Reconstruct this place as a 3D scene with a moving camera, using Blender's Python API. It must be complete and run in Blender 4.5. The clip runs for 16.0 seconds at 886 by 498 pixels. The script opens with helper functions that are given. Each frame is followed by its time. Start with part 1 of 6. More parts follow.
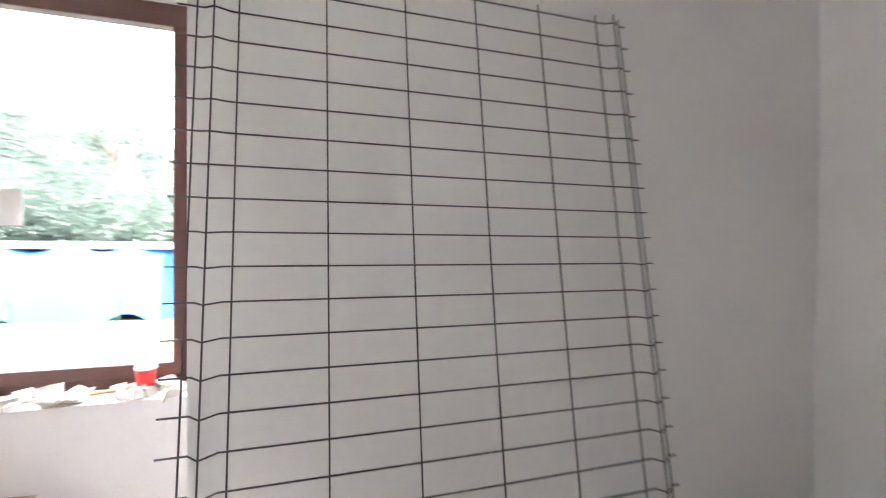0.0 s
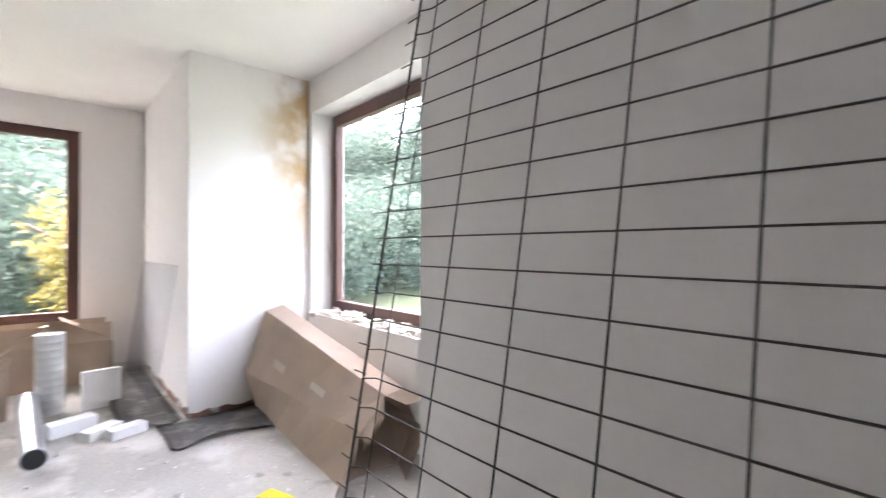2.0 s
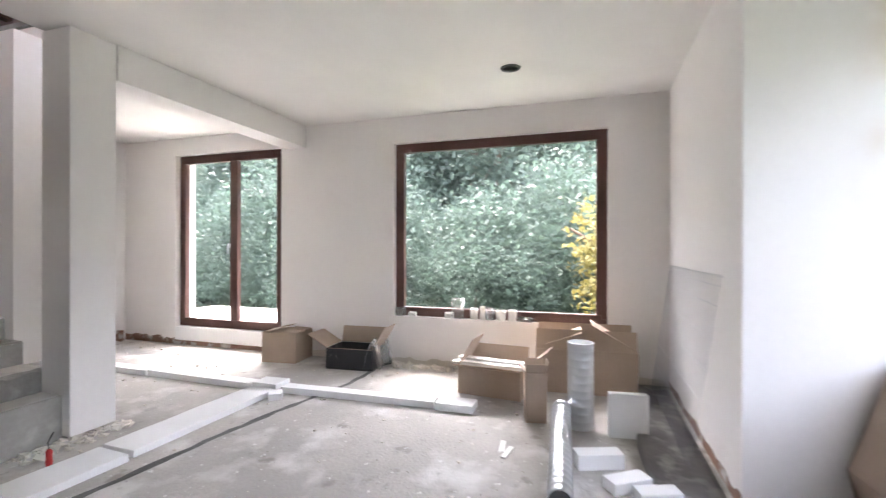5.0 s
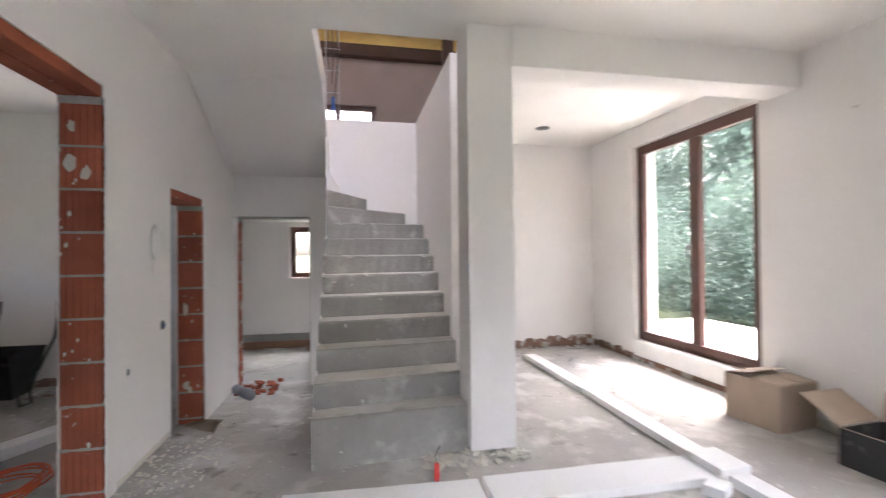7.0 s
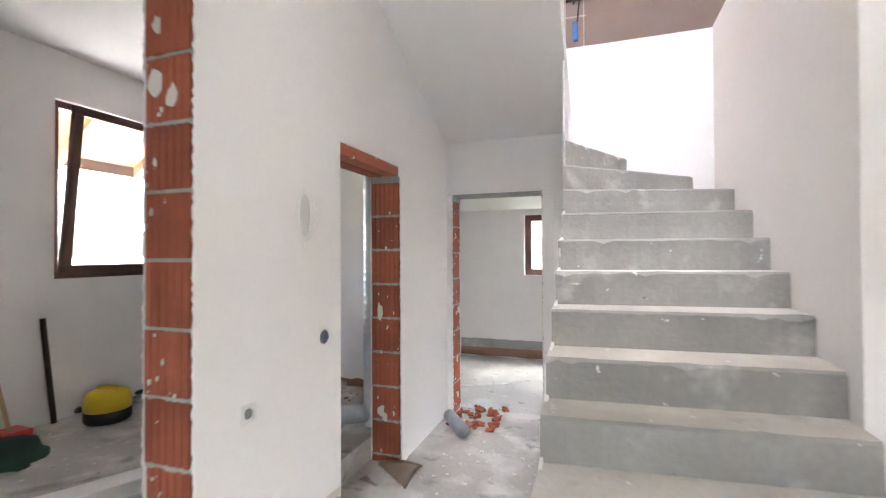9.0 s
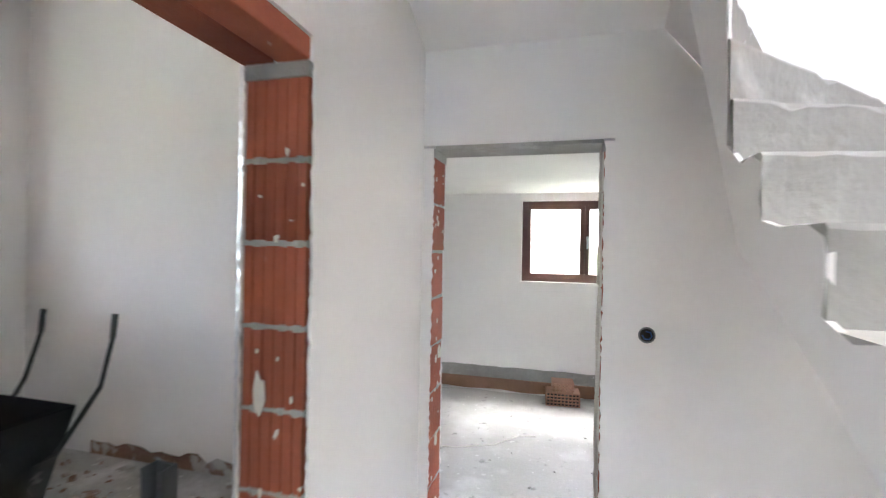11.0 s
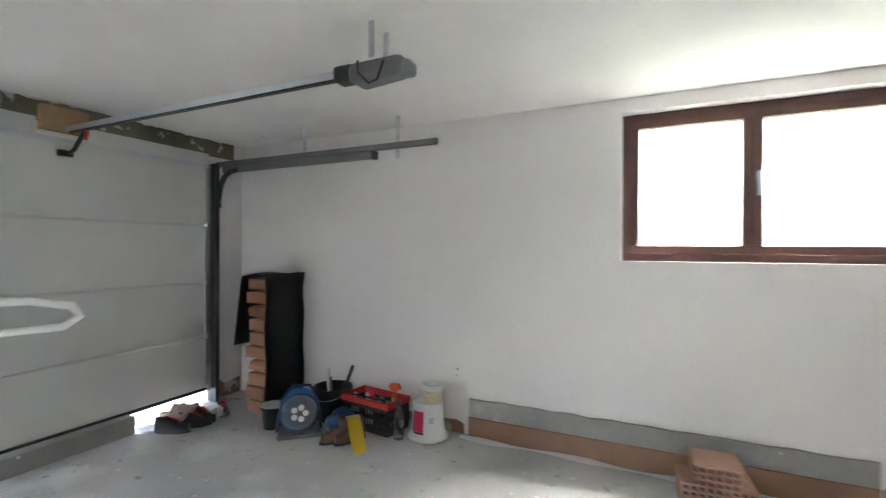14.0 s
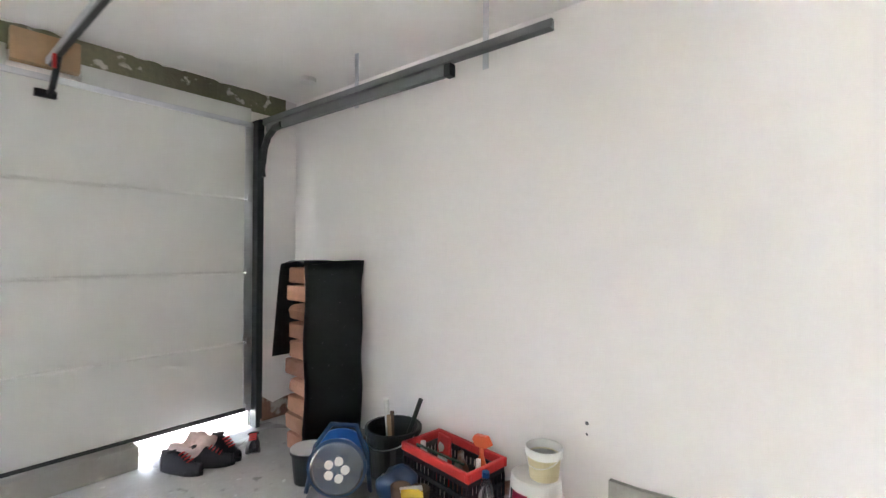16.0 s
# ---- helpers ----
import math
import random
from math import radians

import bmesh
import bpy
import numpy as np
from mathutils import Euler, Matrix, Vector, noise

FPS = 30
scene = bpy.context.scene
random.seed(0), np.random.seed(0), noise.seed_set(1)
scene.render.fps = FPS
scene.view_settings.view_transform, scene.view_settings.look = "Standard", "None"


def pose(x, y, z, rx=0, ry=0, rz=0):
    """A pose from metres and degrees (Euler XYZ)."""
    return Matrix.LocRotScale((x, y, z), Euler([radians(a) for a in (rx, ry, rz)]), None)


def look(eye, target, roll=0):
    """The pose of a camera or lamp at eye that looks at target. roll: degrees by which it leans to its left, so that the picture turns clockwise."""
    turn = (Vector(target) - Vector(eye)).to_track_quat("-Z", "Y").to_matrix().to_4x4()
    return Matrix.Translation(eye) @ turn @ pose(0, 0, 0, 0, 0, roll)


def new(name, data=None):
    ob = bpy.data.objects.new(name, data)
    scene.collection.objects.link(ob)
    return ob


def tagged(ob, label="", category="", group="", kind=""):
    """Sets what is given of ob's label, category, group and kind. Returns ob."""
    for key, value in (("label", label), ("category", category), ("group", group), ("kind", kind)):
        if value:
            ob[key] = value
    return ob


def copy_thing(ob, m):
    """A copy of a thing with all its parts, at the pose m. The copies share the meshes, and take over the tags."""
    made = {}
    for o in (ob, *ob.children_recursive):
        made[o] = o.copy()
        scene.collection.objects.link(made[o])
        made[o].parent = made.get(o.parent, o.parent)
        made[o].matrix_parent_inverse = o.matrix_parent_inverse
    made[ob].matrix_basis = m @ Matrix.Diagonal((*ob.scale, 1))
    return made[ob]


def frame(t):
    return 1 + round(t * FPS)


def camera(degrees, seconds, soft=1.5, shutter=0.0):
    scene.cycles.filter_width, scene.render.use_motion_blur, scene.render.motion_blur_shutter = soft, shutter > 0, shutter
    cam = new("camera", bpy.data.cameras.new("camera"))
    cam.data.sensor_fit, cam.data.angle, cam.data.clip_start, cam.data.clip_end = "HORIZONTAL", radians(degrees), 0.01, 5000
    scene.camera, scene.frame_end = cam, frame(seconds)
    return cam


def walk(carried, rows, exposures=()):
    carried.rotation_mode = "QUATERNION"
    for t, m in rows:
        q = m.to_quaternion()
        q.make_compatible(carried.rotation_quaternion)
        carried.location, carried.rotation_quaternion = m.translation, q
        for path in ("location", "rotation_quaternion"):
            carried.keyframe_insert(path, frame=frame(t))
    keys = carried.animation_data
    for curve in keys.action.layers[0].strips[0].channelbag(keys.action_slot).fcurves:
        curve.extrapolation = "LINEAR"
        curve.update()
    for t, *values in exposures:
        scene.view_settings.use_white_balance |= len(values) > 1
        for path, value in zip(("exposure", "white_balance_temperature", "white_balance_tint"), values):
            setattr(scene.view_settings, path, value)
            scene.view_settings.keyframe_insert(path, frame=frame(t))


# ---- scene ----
cam = camera(89.5, 16.0, soft=1.2, shutter=0.5)
PATH = [
    (0, (-0.015, 0.015, 1.512), (0.596, 1.92, 1.487), 0.45),
    (0.5, (0.397, 0.126, 1.476), (0.391, 2.125, 1.497), 0.4),
    (1, (0.776, 0.185, 1.453), (0.215, 2.105, 1.481), -0.1),
    (1.5, (1.054, 0.229, 1.417), (-0.039, 1.904, 1.439), 0.3),
    (2, (1.133, 0.477, 1.394), (-0.364, 1.803, 1.398), 0.2),
    (2.5, (1.101, 0.611, 1.391), (-0.68, 1.522, 1.384), 0.0),
    (3, (1.013, 0.702, 1.386), (-0.932, 1.167, 1.376), -0.4),
    (3.5, (0.809, 0.711, 1.412), (-1.189, 0.794, 1.393), -0.5),
    (3.7, (0.673, 0.705, 1.419), (-1.327, 0.667, 1.398), -0.8),
    (5.8, (-0.866, 0.482, 1.402), (-2.442, -0.749, 1.406), -0.2),
    (6, (-1.05, 0.464, 1.407), (-2.451, -0.963, 1.414), -0.7),
    (6.5, (-1.399, 0.297, 1.414), (-2.293, -1.492, 1.432), -0.7),
    (7, (-1.656, -0.002, 1.408), (-2.055, -1.962, 1.429), -0.6),
    (7.5, (-1.822, -0.385, 1.375), (-1.826, -2.385, 1.398), -0.6),
    (8, (-1.846, -0.797, 1.336), (-1.467, -2.76, 1.36), -0.5),
    (8.5, (-1.747, -1.253, 1.331), (-1.138, -3.158, 1.35), -0.3),
    (8.7, (-1.691, -1.448, 1.317), (-1.04, -3.339, 1.341), -0.3),
    (10.8, (-1.002, -3.365, 1.345), (-0.446, -5.286, 1.35), 1.0),
    (11, (-0.956, -3.546, 1.345), (-0.442, -5.478, 1.346), 1.1),
    (11.5, (-0.896, -3.929, 1.305), (-0.532, -5.895, 1.308), 1.4),
    (12, (-0.878, -4.255, 1.173), (-0.597, -6.235, 1.188), 1.1),
    (12.5, (-0.833, -4.638, 1.015), (-0.595, -6.624, 1.034), 0.7),
    (13, (-0.817, -5.082, 0.992), (-0.484, -7.054, 1.015), 0.3),
    (13.5, (-0.79, -5.508, 1.005), (-0.18, -7.413, 1.034), 0.3),
    (14, (-0.672, -5.9, 1.057), (0.182, -7.71, 1.05), 0.2),
    (14.5, (-0.514, -6.145, 1.001), (0.602, -7.804, 1.004), 0.2),
    (15, (-0.396, -6.464, 0.901), (0.832, -8.042, 0.917), 0.4),
    (15.5, (-0.264, -6.802, 0.871), (1.017, -8.338, 0.884), 0.5),
    (16, (-0.071, -7.1, 0.892), (1.196, -8.648, 0.901), 0.4),
]
walk(cam, [(t, look(eye, target, roll)) for t, eye, target, roll in PATH], exposures=[(0, 5.8, 6550, 18), (1.5, 5.5, 6550, 18), (3, 5.05, 6250, 15), (6.5, 4.92, 6550, 17), (8.5, 5.85, 6500, 14), (11, 6.15, 6300, 12), (12.0, 6.2, 6100, 11), (13.5, 6.05, 6250, 11), (14, 6.05, 6300, 10), (14.5, 6.15, 6400, 11), (15, 6.6, 6550, 13), (15.5, 6.88, 6600, 13), (16, 6.93, 6600, 13)])

# ---- sky and sun: an overcast day ----
SUN_UP, SUN_ROUND = 68, 240
world = bpy.data.worlds.new("overcast_sky")
scene.world = world
world.use_nodes = True
wn, wl = world.node_tree.nodes, world.node_tree.links
sky = wn.new("ShaderNodeTexSky")
sky.sky_type, sky.sun_disc = "NISHITA", False
sky.sun_elevation, sky.sun_rotation = radians(SUN_UP), radians(SUN_ROUND)
sky.air_density, sky.dust_density, sky.ozone_density = 1.0, 6.0, 1.0
pale = wn.new("ShaderNodeHueSaturation")
pale.inputs["Saturation"].default_value = 0.55
wl.new(sky.outputs[0], pale.inputs["Color"])
wl.new(pale.outputs[0], wn["Background"].inputs[0])
wn["Background"].inputs[1].default_value = 0.15
sun = new("sun", bpy.data.lights.new("sun", "SUN"))
sun.data.energy, sun.data.angle, sun.data.color = 0.36, radians(50), (1.0, 0.98, 0.95)
az = radians(SUN_ROUND)
sun.matrix_world = look((0, 0, 30), (-10 * math.sin(az) * math.cos(radians(SUN_UP)), -10 * math.cos(az) * math.cos(radians(SUN_UP)), 30 - 10 * math.sin(radians(SUN_UP))))


# ---- materials ----
def material(name, colour, rough=0.8, metal=0.0, spots=(), grain=40.0, depth=0.1, bump=0.15, coarse=2.0, per_piece=0.0):
    """A surface with variation at two scales: coarse blotches, fine grain; spots: (colour, scale, threshold, softness) of patches."""
    m = bpy.data.materials.new(name)
    m.use_nodes = True
    n, l = m.node_tree.nodes, m.node_tree.links
    b = n["Principled BSDF"]
    b.inputs["Roughness"].default_value, b.inputs["Metallic"].default_value = rough, metal
    place = n.new("ShaderNodeNewGeometry").outputs["Position"]

    def noise_at(scale, detail=4.0, shift=0.0):
        t = n.new("ShaderNodeTexNoise")
        t.inputs["Scale"].default_value, t.inputs["Detail"].default_value = scale, detail
        if shift:
            mp = n.new("ShaderNodeMapping")
            mp.inputs["Location"].default_value = (shift, shift * 0.7, -shift)
            l.new(place, mp.inputs[0])
            l.new(mp.outputs[0], t.inputs["Vector"])
        else:
            l.new(place, t.inputs["Vector"])
        return t.outputs[0]

    def mix(fac, a, c, kind="MIX"):
        x = n.new("ShaderNodeMix")
        x.data_type, x.blend_type = "RGBA", kind
        for value, sock in ((fac, x.inputs[0]), (a, x.inputs[6]), (c, x.inputs[7])):
            if hasattr(value, "is_linked"):
                l.new(value, sock)
            else:
                sock.default_value = value
        return x.outputs[2]

    def ramp(value, low, high):
        r = n.new("ShaderNodeMapRange")
        r.inputs[1].default_value, r.inputs[2].default_value = low, high
        l.new(value, r.inputs[0])
        return r.outputs[0]

    dark = tuple(c * (1 - depth) for c in colour) + (1,)
    light = tuple(min(1, c * (1 + depth)) for c in colour) + (1,)
    col = mix(ramp(noise_at(coarse), 0.3, 0.7), dark, light)
    col = mix(ramp(noise_at(grain, 6.0), 0.25, 0.75), col, mix(0.5, col, dark), "MIX")
    for k, (tint, scale, low, high) in enumerate(spots):
        col = mix(ramp(noise_at(scale, 5.0, 3.1 + 2.3 * k), low, high), col, (*tint, 1))
    if per_piece:
        o = n.new("ShaderNodeObjectInfo")
        hs = n.new("ShaderNodeHueSaturation")
        l.new(ramp(o.outputs["Random"], 0, 1), hs.inputs["Fac"])
        mr = n.new("ShaderNodeMapRange")
        mr.inputs[3].default_value, mr.inputs[4].default_value = 1 - per_piece, 1 + per_piece
        l.new(o.outputs["Random"], mr.inputs[0])
        l.new(mr.outputs[0], hs.inputs["Value"])
        hs.inputs["Fac"].default_value = 1
        for lk in list(hs.inputs["Fac"].links):
            l.remove(lk)
        l.new(col, hs.inputs["Color"])
        col = hs.outputs[0]
    l.new(col, b.inputs["Base Color"])
    if bump:
        bp = n.new("ShaderNodeBump")
        bp.inputs["Strength"].default_value, bp.inputs["Distance"].default_value = bump, 0.01
        l.new(noise_at(grain * 1.3, 8.0, 1.7), bp.inputs["Height"])
        l.new(bp.outputs[0], b.inputs["Normal"])
    return m


PLASTER = material("plaster", (0.84, 0.813, 0.785), 0.9, depth=0.035, grain=25, bump=0.06, coarse=0.9)
CEILING = material("ceiling_paint", (0.84, 0.82, 0.785), 0.9, depth=0.03, grain=30, bump=0.04)
SCREED = material("dusty_screed", (0.46, 0.435, 0.40), 0.9, depth=0.2, grain=35, bump=0.5, coarse=1.1,
                  spots=[((0.62, 0.60, 0.57), 3.0, 0.50, 0.66), ((0.30, 0.28, 0.25), 6.0, 0.62, 0.72), ((0.70, 0.69, 0.66), 17.0, 0.66, 0.72), ((0.24, 0.225, 0.20), 26.0, 0.68, 0.73)])
GARAGE_SCREED = material("garage_screed", (0.48, 0.475, 0.45), 0.85, depth=0.14, grain=40, bump=0.3, coarse=1.3,
                         spots=[((0.6, 0.6, 0.58), 2.4, 0.52, 0.70), ((0.28, 0.28, 0.26), 9.0, 0.64, 0.72), ((0.66, 0.66, 0.64), 20.0, 0.67, 0.72)])
CONCRETE = material("bare_concrete", (0.33, 0.32, 0.29), 0.85, depth=0.2, grain=30, bump=0.3, coarse=2.2,
                    spots=[((0.50, 0.49, 0.46), 5.0, 0.58, 0.75), ((0.72, 0.71, 0.68), 14.0, 0.69, 0.72), ((0.2, 0.2, 0.18), 22.0, 0.72, 0.76)])
PALE_TREAD = material("pale_tread", (0.58, 0.56, 0.515), 0.92, depth=0.15, grain=35, bump=0.3, coarse=2.6,
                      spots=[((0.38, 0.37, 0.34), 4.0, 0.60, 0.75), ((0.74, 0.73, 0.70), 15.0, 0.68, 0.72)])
CLAY = material("fired_clay", (0.37, 0.10, 0.052), 0.85, depth=0.18, grain=60, bump=0.3, coarse=5, per_piece=0.18,
                spots=[((0.72, 0.66, 0.6), 16.0, 0.70, 0.73)])
MORTAR = material("mortar", (0.42, 0.41, 0.38), 0.95, depth=0.2, grain=60, bump=0.6, coarse=8)
RAW_PLASTER = material("raw_plaster_edge", (0.72, 0.68, 0.60), 0.95, depth=0.1, grain=60, bump=0.5)
FRAME = material("brown_window_frame", (0.105, 0.046, 0.036), 0.45, depth=0.12, grain=80, bump=0.04)
EPS = material("white_polystyrene", (0.84, 0.84, 0.83), 0.85, depth=0.03, grain=120, bump=0.25)
CARD = material("brown_cardboard", (0.42, 0.325, 0.25), 0.85, depth=0.1, grain=50, bump=0.06, coarse=3)
STEEL = material("dark_steel_wire", (0.10, 0.095, 0.09), 0.5, 0.7, depth=0.3, grain=90, bump=0.1)
ZINC = material("galvanised_steel", (0.62, 0.64, 0.66), 0.33, 1.0, depth=0.12, grain=30, bump=0.05)
BLACK = material("black_plastic", (0.02, 0.021, 0.023), 0.42, depth=0.3, grain=50, bump=0.05, spots=[((0.3, 0.29, 0.27), 8.0, 0.66, 0.8)])
GREY_RAIL = material("grey_rail", (0.19, 0.195, 0.20), 0.45, 0.4, depth=0.15, grain=40, bump=0.05)
DOOR_WHITE = material("garage_door_skin", (0.66, 0.67, 0.63), 0.6, depth=0.03, grain=120, bump=0.12)
GRASS_GROUND = material("grass_ground", (0.036, 0.05, 0.02), 0.95, depth=0.3, grain=20, bump=0.4, coarse=0.7)


def leaf_material(name, colour):
    m = material(name, colour, 0.6, depth=0.3, grain=3, bump=0, coarse=0.6)
    n, l = m.node_tree.nodes, m.node_tree.links
    b, out = n["Principled BSDF"], n["Material Output"]
    t, x = n.new("ShaderNodeBsdfTranslucent"), n.new("ShaderNodeMixShader")
    l.new(b.inputs["Base Color"].links[0].from_socket, t.inputs[0])
    x.inputs[0].default_value = 0.45
    l.new(b.outputs[0], x.inputs[1])
    l.new(t.outputs[0], x.inputs[2])
    l.new(x.outputs[0], out.inputs[0])
    return m


LEAF = leaf_material("tree_leaves", (0.10, 0.14, 0.11))
BARK = material("bark", (0.12, 0.09, 0.07), 0.95, depth=0.3, grain=25, bump=0.5)

GLASS = bpy.data.materials.new("clear_glass")
GLASS.use_nodes = True
gb = GLASS.node_tree.nodes["Principled BSDF"]
gb.inputs["Roughness"].default_value, gb.inputs["IOR"].default_value = 0.0, 1.1
gb.inputs["Transmission Weight"].default_value = 1.0


# ---- building helpers ----
def mesh_of(bm, name):
    me = bpy.data.meshes.new(name)
    bm.to_mesh(me)
    bm.free()
    return me


def part(name, bm, mat, parent=None, label="", smooth=False):
    """Links a bmesh as one mesh object under a thing or a part."""
    me = mesh_of(bm, name) if isinstance(bm, bmesh.types.BMesh) else bm
    if mat and not me.materials:
        me.materials.append(mat)
    if smooth:
        for p in me.polygons:
            p.use_smooth = True
    ob = new(name, me)
    if parent:
        ob.parent = parent
    if label:
        ob["label"] = label
    return ob


def add_box(bm, x0, x1, y0, y1, z0, z1, bevel=0.0, m=None):
    made = bmesh.ops.create_cube(bm, size=1)["verts"]
    for v in made:
        v.co = Vector((x0 + (v.co.x + 0.5) * (x1 - x0), y0 + (v.co.y + 0.5) * (y1 - y0), z0 + (v.co.z + 0.5) * (z1 - z0)))
        if m:
            v.co = m @ v.co
    if bevel:
        edges = list({e for v in made for e in v.link_edges})
        bmesh.ops.bevel(bm, geom=edges, offset=bevel, segments=2, affect="EDGES", profile=0.5)
    return bm


def box(x0, x1, y0, y1, z0, z1, bevel=0.0, m=None):
    return add_box(bmesh.new(), x0, x1, y0, y1, z0, z1, bevel, m)


def add_tube(bm, a, b, r, seg=10, r2=None, caps=True):
    a, b = Vector(a), Vector(b)
    d = b - a
    m = Matrix.Translation((a + b) / 2) @ d.to_track_quat("Z", "Y").to_matrix().to_4x4()
    bmesh.ops.create_cone(bm, cap_ends=caps, segments=seg, radius1=r, radius2=r if r2 is None else r2, depth=d.length, matrix=m)
    return bm


def tube(a, b, r, seg=10, r2=None, caps=True):
    return add_tube(bmesh.new(), a, b, r, seg, r2, caps)


def add_path(bm, points, r, seg=6):
    """A round bar swept along points."""
    rings = []
    pts = [Vector(p) for p in points]
    for i, p in enumerate(pts):
        d = (pts[min(i + 1, len(pts) - 1)] - pts[max(i - 1, 0)]).normalized()
        side = d.cross(Vector((0, 0, 1)))
        side = Vector((1, 0, 0)) if side.length < 0.01 else side.normalized()
        up = side.cross(d)
        rings.append([bm.verts.new(p + r * (math.cos(6.2832 * k / seg) * side + math.sin(6.2832 * k / seg) * up)) for k in range(seg)])
    for a, b in zip(rings, rings[1:]):
        for k in range(seg):
            bm.faces.new((a[k], a[(k + 1) % seg], b[(k + 1) % seg], b[k]))
    bm.faces.new(rings[0][::-1])
    bm.faces.new(rings[-1])
    return bm


def lathe(profile, seg=20, m=None):
    """A turned shape from (radius, height) pairs."""
    bm = bmesh.new()
    rings = [[bm.verts.new((r * math.cos(6.2832 * k / seg), r * math.sin(6.2832 * k / seg), z)) for k in range(seg)] for r, z in profile]
    for a, b in zip(rings, rings[1:]):
        for k in range(seg):
            bm.faces.new((a[k], a[(k + 1) % seg], b[(k + 1) % seg], b[k]))
    if profile[0][0] > 0.001:
        bm.faces.new(rings[0][::-1])
    if profile[-1][0] > 0.001:
        bm.faces.new(rings[-1])
    if m:
        bm.transform(m)
    return bm


def prism(outline, low, high, axis="x"):
    """A polygon drawn across the axis, carried from low to high along it. Outline: for x (y, z), for y (x, z), for z (x, y)."""
    bm = bmesh.new()

    def at(p, w):
        return {"x": (w, p[0], p[1]), "y": (p[0], w, p[1]), "z": (p[0], p[1], w)}[axis]

    a, b = [bm.verts.new(at(p, low)) for p in outline], [bm.verts.new(at(p, high)) for p in outline]
    bm.faces.new(a[::-1])
    bm.faces.new(b)
    for k in range(len(outline)):
        j = (k + 1) % len(outline)
        bm.faces.new((a[k], a[j], b[j], b[k]))
    bmesh.ops.recalc_face_normals(bm, faces=bm.faces)
    return bm


def slab_with_holes(axis, low, high, a0, a1, b0, b1, holes):
    """A slab across the axis, from low to high along it, with rectangular holes (a0, a1, b0, b1) that go through."""
    aa = sorted({a0, a1, *[v for h in holes for v in h[:2] if a0 < v < a1]})
    bb = sorted({b0, b1, *[v for h in holes for v in h[2:] if b0 < v < b1]})
    solid = {(i, j) for i in range(len(aa) - 1) for j in range(len(bb) - 1)
             if not any(h[0] <= (aa[i] + aa[i + 1]) / 2 <= h[1] and h[2] <= (bb[j] + bb[j + 1]) / 2 <= h[3] for h in holes)}
    bm, found = bmesh.new(), {}

    def vert(i, j, w):
        key = (i, j, w)
        if key not in found:
            a, b = aa[i], bb[j]
            found[key] = bm.verts.new({"x": (w, a, b), "y": (a, w, b), "z": (a, b, w)}[axis])
        return found[key]

    for i, j in solid:
        for w in (low, high):
            bm.faces.new((vert(i, j, w), vert(i + 1, j, w), vert(i + 1, j + 1, w), vert(i, j + 1, w)))
        for di, dj, c, d in ((-1, 0, (i, j), (i, j + 1)), (1, 0, (i + 1, j), (i + 1, j + 1)), (0, -1, (i, j), (i + 1, j)), (0, 1, (i, j + 1), (i + 1, j + 1))):
            if (i + di, j + dj) not in solid:
                bm.faces.new((vert(*c, low), vert(*d, low), vert(*d, high), vert(*c, high)))
    bmesh.ops.recalc_face_normals(bm, faces=bm.faces)
    return bm


def structure(name, bm, mat, label, category):
    return tagged(part(name, bm, mat), label, category, kind="structure")


def thing(name, at, label, category, group="", turn=0.0):
    ob = new(name)
    ob.empty_display_size = 0.1
    ob.matrix_world = pose(*at, 0, 0, turn)
    return tagged(ob, label, category, group)


# ---- the plan ----
FLOOR, HALL, GARAGE = 0.0, -0.2, -0.385
TOP = 3.03             # ceiling of the living room
WEST = -5.28            # inner face of the window wall
NORTH = 2.38           # inner face of the recess's window wall
STUB_X, STUB_Y = -0.37, 1.68
EAST = 2.62
HALL_X = -0.245        # hall face of the brick partition
END_Y = -5.79          # hall face of the end wall
G_NORTH, G_SOUTH, G_EAST, G_WEST, G_TOP = -6.018, -9.1, 3.08, -3.2, 2.05

# ---- more materials ----
STAINED = material("damp_stained_plaster", (0.84, 0.813, 0.785), 0.9, depth=0.035, grain=25, bump=0.06, coarse=0.9)


